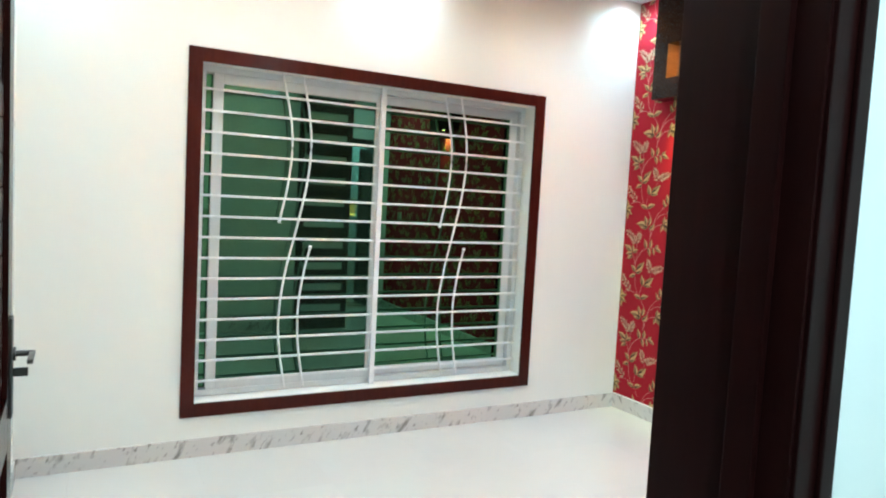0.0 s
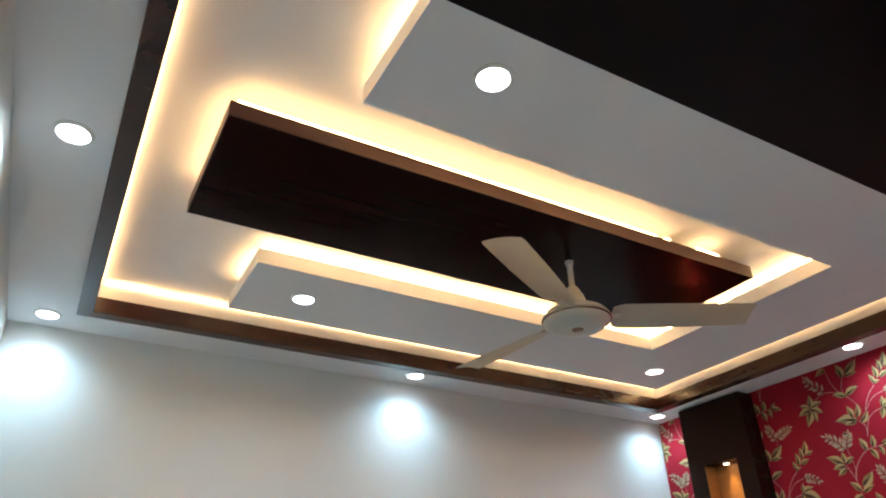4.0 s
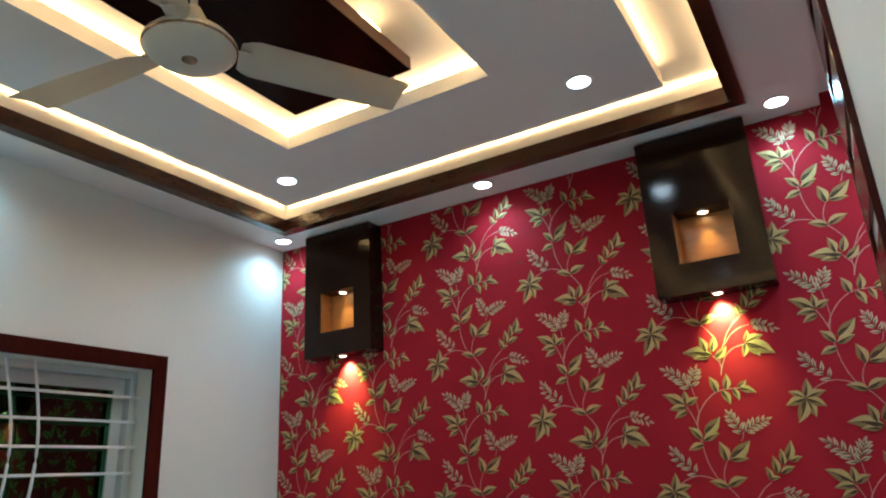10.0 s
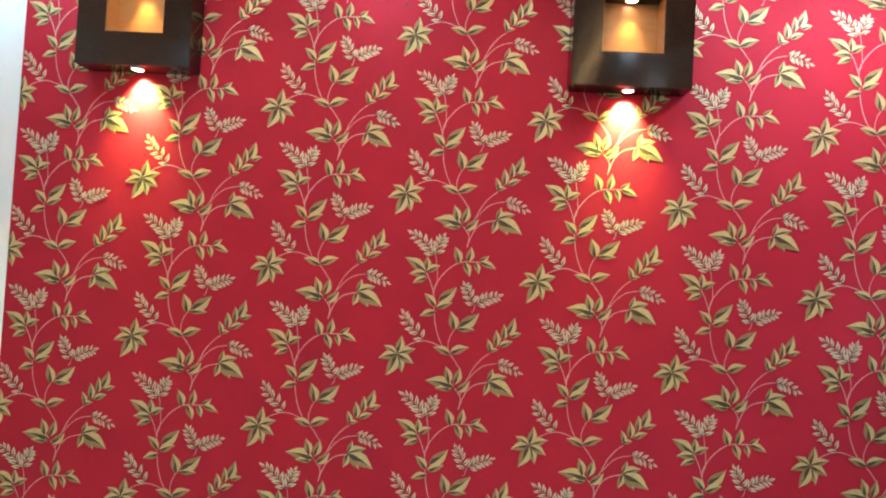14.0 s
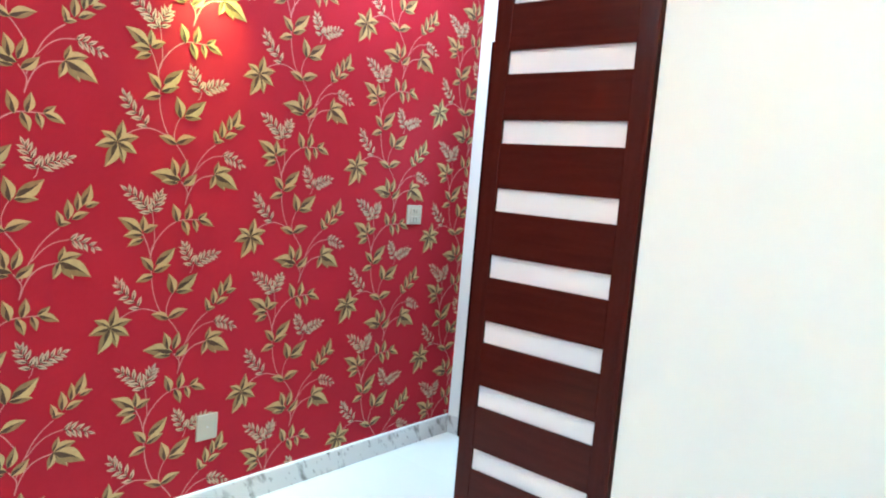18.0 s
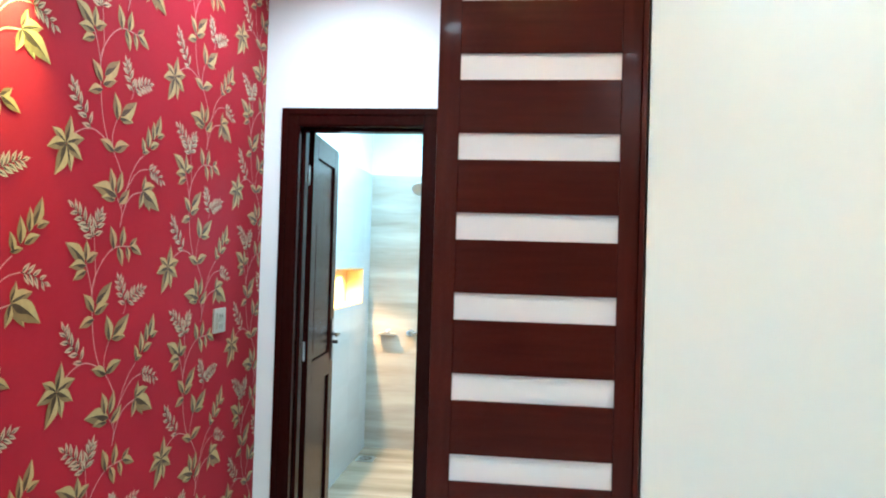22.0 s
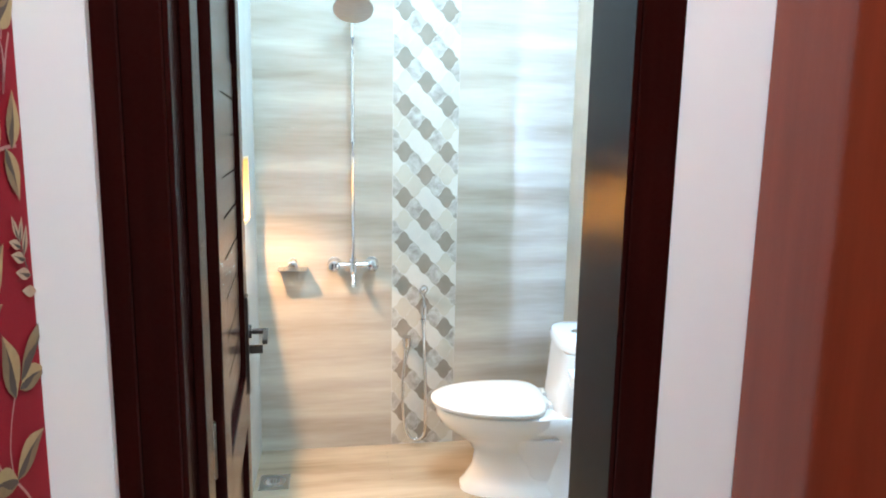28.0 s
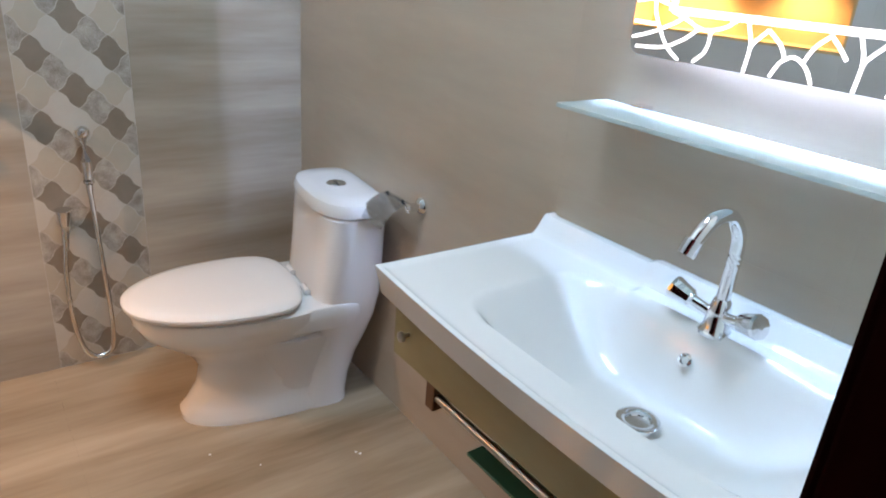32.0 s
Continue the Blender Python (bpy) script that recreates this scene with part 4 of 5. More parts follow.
part("basin", basin(), M_CERAMIC, van, smooth=True)
wst = part("waste", bm_lathe(bmesh.new(), [(0.033, 0.7125), (0.034, 0.7175), (0.028, 0.719), (0.021, 0.7165), (0.020, 0.710)], pose(-1.258, -4.700, 0.009), 28), M_CHROME, van, "chrome waste", smooth=True)
part("plug", bm_lathe(bmesh.new(), [(0.019, 0.7125), (0.017, 0.716), (0.002, 0.717)], pose(-1.258, -4.700, 0.003), 24), M_BRONZE, wst, smooth=True)
part("overflow", bm_lathe(bmesh.new(), [(0.011, -0.002), (0.012, 0.003), (0.008, 0.005), (0.006, 0.001)], look((-1.374, -4.715, 0.789), (-1.5, -4.715, 0.70)), 20), M_CHROME, van, smooth=True)

cab = thing("vanity_unit", "champagne lacquered wall-hung unit below the basin", "vanity")
part("body", boxes((VX0, -1.112, VY0 + 0.03, VY1 - 0.006, 0.655, 0.704)), M_VANC, cab)
part("front", boxes((-1.111, -1.093, VY0 + 0.022, VY1 - 0.004, 0.652, 0.7795), bevel=0.003), M_VAN, cab, "champagne front")
part("end_panel", boxes((VX0, -1.112, VY0 + 0.018, VY0 + 0.0295, 0.640, 0.7795), bevel=0.002), M_VAN, cab)
part("knob", bm_lathe(bmesh.new(), [(0.004, 0), (0.004, 0.010), (0.010, 0.014), (0.010, 0.020), (0.002, 0.023)], look((-1.093, -5.10, 0.715), (-2, -5.10, 0.715)), 18), M_STEEL, cab, smooth=True)
part("rail_block", boxes((-1.135, -1.095, VY0 + 0.135, VY0 + 0.160, 0.598, 0.6515), bevel=0.002), M_VANC, cab, "brown wooden rail block")
part("towel_rail", bm_cyl(bmesh.new(), (-1.105, VY0 + 0.150, 0.625), (-1.105, VY1 - 0.01, 0.625), 0.008, seg=14), M_STEEL, cab, "steel towel rail", smooth=True)
gs = thing("glass_shelf", "green glass shelf below the vanity unit", "shelf")
part("plate", boxes((XBR + 0.001, -1.165, -4.985, -4.36, 0.490, 0.498), bevel=0.002), M_TEAL, gs)
for y in (-4.93, -4.45):
    part("bracket", boxes((XBR + 0.001, XBR + 0.06, y - 0.012, y + 0.012, 0.474, 0.4895), bevel=0.003), M_CHROME, gs)
    part("stay", bm_cyl(bmesh.new(), (-1.19, y, 0.479), (-1.19, y, 0.4895), 0.007, seg=12), M_BLACK, gs)

# tap
tap = thing("basin_tap", "chrome two-handle swan-neck basin tap", "tap")
TX, TY = -1.422, -4.706
part("base", bm_lathe(bmesh.new(), [(0.027, 0.833), (0.027, 0.838), (0.021, 0.845), (0.019, 0.872), (0.015, 0.890), (0.012, 0.895)], pose(TX, TY, 0), 24), M_CHROME, tap, smooth=True)
neck = smooth_path([(TX, TY, 0.89), (TX - 0.004, TY, 0.95), (TX, TY, 1.00), (TX + 0.026, TY - 0.005, 1.036), (TX + 0.062, TY - 0.012, 1.032), (TX + 0.090, TY - 0.018, 0.998)], 7)
part("spout", bm_tube(bmesh.new(), neck, [0.0112] * (len(neck) - 9) + [0.0118] * 9, 14), M_CHROME, tap, smooth=True)
part("aerator", bm_cyl(bmesh.new(), (TX + 0.087, TY - 0.017, 1.003), (TX + 0.098, TY - 0.020, 0.981), 0.0155, 0.0145, 18), M_CHROME, tap, smooth=True)
for sy in (-1, 1):
    bm = bm_cyl(bmesh.new(), (TX, TY, 0.862), (TX + 0.012, TY + sy * 0.045, 0.876), 0.009, seg=14)
    part("valve_arm", bm, M_CHROME, tap, smooth=True)
    m = look((TX + 0.012, TY + sy * 0.042, 0.875), (TX - 0.04, TY - sy * 0.20, 0.80))
    part("handle", bm_lathe(bmesh.new(), [(0.010, 0.0), (0.016, 0.006), (0.018, 0.020), (0.021, 0.036), (0.019, 0.041), (0.004, 0.043)], m, 10), M_CHROME, tap)

# glass shelf above the basin, mirror
sh = thing("glass_shelf", "frosted glass shelf on the wall below the mirror", "shelf")
part("plate", boxes((XBR + 0.001, XBR + 0.135, -5.075, YB2 - 0.03, 1.128, 1.136), bevel=0.002), M_SHELF, sh)
for y in (-4.98, -4.42):
    part("bracket", boxes((XBR + 0.001, XBR + 0.030, y - 0.014, y + 0.014, 1.120, 1.144), bevel=0.003), M_CHROME, sh)
mir = thing("mirror", "backlit rectangular mirror with an etched net pattern along its edge", "mirror")
MX, MY0, MY1, MZ0, MZ1 = XBR + 0.034, -5.016, YB2 - 0.07, 1.231, 1.92
part("back_box", boxes((XBR + 0.001, MX - 0.006, MY0 + 0.150, MY1 - 0.150, MZ0 + 0.085, MZ1 - 0.150)), M_PLASTICW, mir)


def rounded_plate(x0, x1, y0, y1, z0, z1, r, n=8):
    """A plate in the plane y-z with round corners."""
    bm = bmesh.new()
    ring = []
    for cy, cz, a0 in ((y1 - r, z1 - r, 0), (y0 + r, z1 - r, 90), (y0 + r, z0 + r, 180), (y1 - r, z0 + r, 270)):
        ring += [(cy + r * math.cos(radians(a0 + 90 * k / n)), cz + r * math.sin(radians(a0 + 90 * k / n))) for k in range(n + 1)]
    f = [bm.verts.new((x1, y, z)) for y, z in ring]
    b = [bm.verts.new((x0, y, z)) for y, z in ring]
    bm.faces.new(f)
    bm.faces.new(b[::-1])
    for k in range(len(ring)):
        bm.faces.new((f[k], b[k], b[(k + 1) % len(ring)], f[(k + 1) % len(ring)]))
    return bm


part("glass", rounded_plate(MX - 0.006, MX, MY0, MY1, MZ0, MZ1, 0.022), M_MIRROR, mir)
BO = 0.150
for d in ((MY0 + BO, MY1 - BO, MZ0 + 0.077, MZ0 + 0.0845), (MY0 + BO, MY1 - BO, MZ1 - BO + 0.0005, MZ1 - BO + 0.008),
          (MY0 + BO - 0.008, MY0 + BO - 0.0005, MZ0 + BO, MZ1 - BO), (MY1 - BO + 0.0005, MY1 - BO + 0.008, MZ0 + BO, MZ1 - BO)):
    part("led_tape", boxes((XBR + 0.0015, XBR + 0.0050, *d)), M_LEDC, mir)


def etched(pts, w=0.0065):
    """A flat etched band along points (y, z) on the mirror's face."""
    bm = bmesh.new()
    p = [Vector((MX + 0.0006, y, z)) for y, z in pts]
    side = []
    for i, v in enumerate(p):
        d = (p[min(i + 1, len(p) - 1)] - p[max(i - 1, 0)]).normalized()
        nrm = Vector((0, -d.z, d.y)) * w / 2
        clampv = lambda q: Vector((q.x, min(max(q.y, MY0 + 0.001), MY1 - 0.001), min(max(q.z, MZ0 + 0.001), MZ1 - 0.001)))
        side.append((bm.verts.new(clampv(v + nrm)), bm.verts.new(clampv(v - nrm))))
    for a, b in zip(side, side[1:]):
        bm.faces.new((a[0], b[0], b[1], a[1]))
    return bm


EB = 0.078
ring_pts = [(MY0 + EB, MZ0 + EB), (MY1 - EB, MZ0 + EB), (MY1 - EB, MZ1 - EB), (MY0 + EB, MZ1 - EB)]
for a, b in zip(ring_pts, ring_pts[1:] + ring_pts[:1]):
    part("etched_line", etched([a, b], 0.011), M_ETCH, mir)


def net(oy, oz, turn, *rows):
    """Etched curves of the net pattern; each row holds offsets along the edge and in from it."""
    for row in rows:
        pts = []
        for u, v in row:
            y, z = (u, v) if not turn else (v, u)
            pts.append(Vector((0, oy + y, oz + z)))
        pts = smooth_path(pts, 5) if len(pts) > 2 else pts
        part("etched_line", etched([(p.y, p.z) for p in pts], 0.0050), M_ETCH, mir)


# the corner with its crossing rings
net(MY0, MZ0, False,
    ((0.003, 0.027), (0.050, 0.042), (0.088, 0.060), (0.107, 0.073)), ((0.013, 0.013), (0.068, 0.018), (0.106, 0.034), (0.134, 0.055)),
    ((0.043, 0.072), (0.059, 0.045), (0.077, 0.021), (0.105, 0.001)), ((0.156, 0.053), (0.153, 0.024), (0.133, 0.003)),
    ((0.070, 0.080), (0.103, 0.068), (0.140, 0.054), (0.175, 0.060), (0.197, 0.073)), ((0.002, 0.087), (0.038, 0.092), (0.076, 0.084)),
    ((0.001, 0.115), (0.029, 0.108), (0.065, 0.092)), ((0.067, 0.122), (0.042, 0.102), (0.043, 0.072)), ((0.003, 0.054), (0.048, 0.053)))
# sprigs that repeat along the lower edge and up the side
SPRIG = (((0.000, 0.075), (0.011, 0.042), (0.009, 0.001)), ((0.035, 0.066), (0.017, 0.047), (0.012, 0.038)), ((0.035, 0.066), (0.058, 0.048), (0.070, 0.028)),
         ((0.052, 0.002), (0.064, 0.025), (0.083, 0.034), (0.103, 0.022), (0.116, 0.001)), ((0.127, 0.069), (0.108, 0.051), (0.096, 0.027)), ((0.126, 0.070), (0.142, 0.055), (0.155, 0.040)))
y = MY0 + 0.216
while y < MY1 - 0.2:
    net(y, MZ0, False, *SPRIG)
    y += 0.165
z = MZ0 + 0.150
while z < MZ1 - 0.2:
    net(MY0, z, True, *SPRIG)
    z += 0.165

# shower set
sho = thing("shower_set", "chrome shower with a riser pipe and rain head", "shower")
SX, SY = -0.442, YBK + 0.052
bm = bm_cyl(bmesh.new(), (SX - 0.088, SY, 0.928), (SX + 0.088, SY, 0.928), 0.0125, seg=16)
bm_cyl(bm, (SX, SY, 0.900), (SX, SY, 0.960), 0.019, seg=18)
part("mixer_body", bm, M_CHROME, sho, smooth=True)
for dx in (-0.088, 0.088):
    part("rosette", bm_lathe(bmesh.new(), [(0.030, 0.0), (0.031, 0.006), (0.018, 0.020), (0.014, 0.052)], look((SX + dx, YBK + 0.001, 0.928), (SX + dx, -9, 0.928)), 24), M_CHROME, sho, smooth=True)
    part("tap_handle", bm_lathe(bmesh.new(), [(0.016, 0.0), (0.026, 0.006), (0.024, 0.022), (0.027, 0.030), (0.018, 0.040), (0.003, 0.042)], look((SX + dx, SY + 0.008, 0.928), (SX + dx, -9, 0.928)), 12), M_CHROME, sho, smooth=True)
part("bath_spout", bm_tube(bmesh.new(), smooth_path([(SX, SY, 0.905), (SX, SY + 0.012, 0.875), (SX, SY + 0.032, 0.850), (SX, SY + 0.036, 0.832)], 5), 0.0125, 12), M_CHROME, sho, smooth=True)
part("riser", bm_tube(bmesh.new(), smooth_path([(SX, SY, 0.955), (SX, SY, 1.5), (SX, SY, 2.06), (SX, SY + 0.015, 2.115), (SX, SY + 0.060, 2.135), (SX, SY + 0.118, 2.118), (SX, SY + 0.130, 2.085)], 8), 0.0085, 12), M_CHROME, sho, smooth=True)
part("wall_rosette", bm_lathe(bmesh.new(), [(0.022, 0.0), (0.022, 0.006), (0.009, 0.014), (0.008, 0.06)], look((SX, YBK + 0.001, 2.095), (SX, -9, 2.095)), 20), M_CHROME, sho, smooth=True)
part("rain_head", bm_lathe(bmesh.new(), [(0.006, 0.004), (0.013, 0.000), (0.013, -0.014), (0.020, -0.020), (0.044, -0.028), (0.080, -0.042), (0.086, -0.049), (0.083, -0.054), (0.004, -0.056)], pose(SX, SY + 0.130, 2.092, 32), 32), M_STEEL, sho, "satin steel rain head", smooth=True)

soap = thing("soap_dish", "steel soap dish with a slotted tray on the shower wall", "soap dish")
part("mount", bm_lathe(bmesh.new(), [(0.019, 0.0), (0.019, 0.007), (0.012, 0.014), (0.010, 0.030)], look((-0.163, YBK + 0.001, 0.938), (-0.163, -9, 0.938)), 20), M_CHROME, soap, smooth=True)
y0, y1 = YBK + 0.004, YBK + 0.104
part("tray", boxes((-0.230, -0.098, y0, y0 + 0.026, 0.910, 0.914), (-0.230, -0.098, y1 - 0.016, y1, 0.910, 0.914),
                   *[(-0.230 + 0.0264 * i + (0.0022 if i else 0), -0.230 + 0.0264 * (i + 1) - (0.0022 if i < 4 else 0), y0 + 0.026, y1 - 0.016, 0.910, 0.914) for i in range(5)]), M_STEEL, soap, "slotted steel tray")
part("bracket", bm_tube(bmesh.new(), smooth_path([(-0.180, YBK + 0.03, 0.914), (-0.178, YBK + 0.032, 0.936), (-0.163, YBK + 0.033, 0.942), (-0.148, YBK + 0.032, 0.936), (-0.146, YBK + 0.03, 0.914)], 5), 0.0045, 8), M_CHROME, soap, smooth=True)

hs = thing("hand_shower", "chrome hand shower hanging on its hose beside the toilet", "hand shower")
part("holder", bm_lathe(bmesh.new(), [(0.018, 0.0), (0.018, 0.006), (0.011, 0.012), (0.011, 0.050)], look((-0.776, YBK + 0.008, 0.790), (-0.776, -9, 0.790)), 18), M_CHROME, hs, smooth=True)
part("wand", bm_tube(bmesh.new(), [(-0.776, YBK + 0.060, 0.800), (-0.776, YBK + 0.060, 0.72), (-0.777, YBK + 0.058, 0.664), (-0.777, YBK + 0.058, 0.660), (-0.777, YBK + 0.058, 0.652), (-0.777, YBK + 0.058, 0.648), (-0.777, YBK + 0.057, 0.615)], [0.0155, 0.0150, 0.0135, 0.0160, 0.0160, 0.0105, 0.0085], 14), M_CHROME, hs, smooth=True)
part("head", bm_lathe(bmesh.new(), [(0.003, -0.020), (0.014, -0.015), (0.0205, -0.003), (0.0195, 0.009), (0.012, 0.017), (0.002, 0.020)], pose(-0.776, YBK + 0.061, 0.808), 20), M_CHROME, hs, smooth=True)
part("valve", bm_tube(bmesh.new(), [(-0.698, YBK + 0.008, 0.520), (-0.698, YBK + 0.026, 0.520), (-0.698, YBK + 0.045, 0.520), (-0.698, YBK + 0.062, 0.520)], [0.021, 0.013, 0.015, 0.012], 16), M_CHROME, hs, smooth=True)
part("valve_handle", bm_cyl(bmesh.new(), (-0.698, YBK + 0.045, 0.522), (-0.698, YBK + 0.050, 0.572), 0.018, 0.025, 14), M_CHROME, hs, smooth=True)
part("outlet", bm_cyl(bmesh.new(), (-0.698, YBK + 0.045, 0.520), (-0.690, YBK + 0.046, 0.440), 0.015, 0.0085, 14), M_CHROME, hs, smooth=True)
hose = smooth_path([(-0.690, YBK + 0.046, 0.46), (-0.680, YBK + 0.045, 0.34), (-0.683, YBK + 0.045, 0.18), (-0.705, YBK + 0.05, 0.075), (-0.745, YBK + 0.055, 0.045), (-0.785, YBK + 0.055, 0.075), (-0.793, YBK + 0.052, 0.20), (-0.786, YBK + 0.052, 0.42), (-0.778, YBK + 0.054, 0.62)], 9)
part("hose", bm_tube(bmesh.new(), hose, 0.0078, 10), M_CHROME, hs, "ribbed steel hose", smooth=True)

ph = thing("toilet_paper_holder", "polished steel toilet paper holder with a curved cover flap", "paper holder")
part("rose", bm_lathe(bmesh.new(), [(0.024, 0.0), (0.025, 0.006), (0.018, 0.013), (0.012, 0.017), (0.011, 0.042), (0.014, 0.048), (0.004, 0.054)], look((XBR + 0.001, -5.672, 0.722), (-9, -5.672, 0.722)), 22), M_CHROME, ph, smooth=True)
part("arm", bm_cyl(bmesh.new(), (XBR + 0.038, -5.672, 0.722), (XBR + 0.038, -5.805, 0.722), 0.006, seg=12), M_CHROME, ph, smooth=True)
bm = bmesh.new()
rows = []
for i in range(9):
    t = i / 8
    x, z = XBR + 0.034 + 0.104 * math.sin(1.15 * t), 0.731 - 0.104 * (1 - math.cos(1.15 * t))
    rows.append([bm.verts.new((x, y, z)) for y in (-5.802, -5.676)])
faces = [bm.faces.new((a[0], a[1], b[1], b[0])) for a, b in zip(rows, rows[1:])]
bmesh.ops.solidify(bm, geom=faces, thickness=0.0012)
part("flap", bm, M_CHROME, ph, "polished steel flap", smooth=True)
for y in (-5.70, -5.785):
    part("bolt", bm_lathe(bmesh.new(), [(0.0045, -0.002), (0.0045, 0.003), (0.002, 0.005)], pose(XBR + 0.048, y, 0.7325), 10), M_BLACK, ph)

dr = thing("floor_drain", "square steel floor drain in the shower corner", "drain")
part("frame", boxes((-0.150, -0.020, -6.225, -6.095, -0.004, 0.003), bevel=0.002), M_STEEL, dr)
part("grate", bm_lathe(bmesh.new(), [(0.048, 0.003), (0.048, 0.006), (0.042, 0.0055), (0.038, 0.0045), (0.034, 0.006), (0.003, 0.0062)], pose(-0.085, -6.16, 0), 28), M_CHROME, dr, smooth=True)
for i in range(4):
    part("slot", boxes((-0.108 + 0.013 * i, -0.103 + 0.013 * i, -6.178, -6.142, 0.0061, 0.0068)), M_STEEL, dr)


bm = bmesh.new()
for x, y, r in ((-0.913, -5.812, 0.0035), (-1.287, -5.603, 0.005), (-1.280, -5.615, 0.004), (-1.02, -5.70, 0.0025)):
    bm_lathe(bm, [(r, 0.0002), (r * 0.8, 0.0010), (r * 0.2, 0.0014)], pose(x, y, 0), 10)
solid("paint_speck", bm, M_CERAMIC, "dried white paint specks on the bathroom floor", "paint", "stuff")


# ---------------------------------------------------------------- tiles
def tile_mesh(name, w, h, depth, material, g=0.00006):
    """A tile in the plane x-z, front at y = 0 looking to +y, lower left corner at the origin."""
    bm = bmesh.new()
    c = 0.00015
    v = [bm.verts.new(p) for p in ((g, -depth, g), (w - g, -depth, g), (w - g, -depth, h - g), (g, -depth, h - g))]
    u = [bm.verts.new(p) for p in ((g, -c, g), (w - g, -c, g), (w - g, -c, h - g), (g, -c, h - g))]
    f = [bm.verts.new(p) for p in ((g + c, 0, g + c), (w - g - c, 0, g + c), (w - g - c, 0, h - g - c), (g + c, 0, h - g - c))]
    for a, b in ((v, u), (u, f)):
        for k in range(4):
            bm.faces.new((a[k], a[(k + 1) % 4], b[(k + 1) % 4], b[k]))
    bm.faces.new(f)
    return mesh_of(name, bm, material)


TILES = {}


def lay(parent, material, m, x0, x1, z0, z1, tw, th, hole=None, depth=0.011, start=0.0):
    """Tiles over a wall field in the plane of m, in rows, cut at the field's ends and round a hole."""
    zs = [z0 + th * i for i in range(int((z1 - z0) / th + 0.999))] + [z1]
    xs = sorted({x0, x1, *[x0 + start + tw * i for i in range(-1, int((x1 - x0) / tw + 2)) if x0 + 0.03 < x0 + start + tw * i < x1 - 0.03]})
    if hole:
        zs = sorted({*[z for z in zs if not hole[2] - 0.05 < z < hole[3] + 0.05], hole[2], hole[3]})
        xs = sorted({*[x for x in xs if not (hole[0] - 0.05 < x < hole[0] + 0.05 or hole[1] - 0.05 < x < hole[1] + 0.05)], hole[0], hole[1], x0, x1})
    for a, b in zip(zs, zs[1:]):
        for c, d in zip(xs, xs[1:]):
            if hole and c >= hole[0] - 1e-4 and d <= hole[1] + 1e-4 and a >= hole[2] - 1e-4 and b <= hole[3] + 1e-4:
                continue
            key = (material.name, round(d - c, 4), round(b - a, 4), depth)
            if key not in TILES:
                TILES[key] = tile_mesh("tile", d - c, b - a, depth, material)
            ob = new("tile", TILES[key])
            ob.parent = parent
            ob.matrix_world = m @ pose(c, 0, a)


get = bpy.data.objects
HT = 2.18 / 7
# shower wall: looks to +y, x runs as the world's; the band of lantern tiles stands between the two fields
mw = pose(0, YBK, 0)
lay(get["wall_bath_shower"], M_WTILE, mw, -0.628, 0.0, 0.0, 2.18, 0.70, HT)
lay(get["wall_bath_shower"], M_WTILE, mw, XBR, -0.940, 0.0, 2.18, 0.70, HT)
# basin wall: looks to +x; field x runs to -y
lay(get["wall_bath_basin"], M_RTILE, Matrix.Translation((XBR, 0, 0)) @ pose(0, 0, 0, 0, 0, -90), -YB2, -YBK, 0.0, 2.18, 0.6, HT, start=0.31)
# recess wall: looks to -x; field x runs to +y
lay(get["wall_bath_recess_side"], M_LTILE, pose(0, 0, 0, 0, 0, 90), YBK, YB2, 0.0, 2.18, 0.6, HT, hole=(NY0, NY1, NZ0, NZ1))
# floors: field z runs to -y for a plane that looks up
mf = Matrix(((1, 0, 0, 0), (0, 0, -1, 0), (0, 1, 0, 0), (0, 0, 0, 1)))
lay(get["floor_bath"], M_FTILE, mf, XBR, 0.0, -YB2, -YBK, 0.60, 0.60, depth=0.0095, start=0.30)
lay(FLOOR, M_FLOOR, mf, XL, 0.0, 0.0, -YE, 0.60, 0.60, start=0.24)
lay(FLOOR, M_FLOOR, mf, WF + 0.01, 0.0, -YE, -YB2, 0.60, 0.62, start=0.35)
lay(FLOOR, M_FLOOR, mf, -4.6, WB - 0.1, -YE, 5.4, 0.60, 0.60)


def lantern(cx, cz, half, lo, hi, material):
    """A lantern-shaped tile in the plane x-z, cut at x = lo and hi and at the wall's foot and top."""
    out = []
    n = 9
    for q in range(4):
        for k in range(n):
            t = k / n
            s = t + 0.105 * math.sin(2 * math.pi * t)
            if q == 0:
                p = (1 - s, t)
            elif q == 1:
                p = (-s, 1 - t)
            elif q == 2:
                p = (-(1 - s), -t)
            else:
                p = (s, -(1 - t))
            out.append((p[0] * half[0], p[1] * half[1]))
    g = 0.0011
    pts = []
    for x, z in out:
        l = math.hypot(x, z)
        x, z = x * (1 - g / l), z * (1 - g / l)
        pts.append((min(max(cx + x, lo), hi) - cx, min(max(cz + z, 0.001), 2.178) - cz))
    bm = bmesh.new()
    f = [bm.verts.new((x, 0, z)) for x, z in pts]
    b = [bm.verts.new((x, -0.008, z)) for x, z in pts]
    bm.faces.new(f)
    for k in range(len(f)):
        bm.faces.new((f[k], f[(k + 1) % len(f)], b[(k + 1) % len(f)], b[k]))
    bmesh.ops.remove_doubles(bm, verts=bm.verts, dist=1e-5)
    return mesh_of("lantern_tile", bm, material)


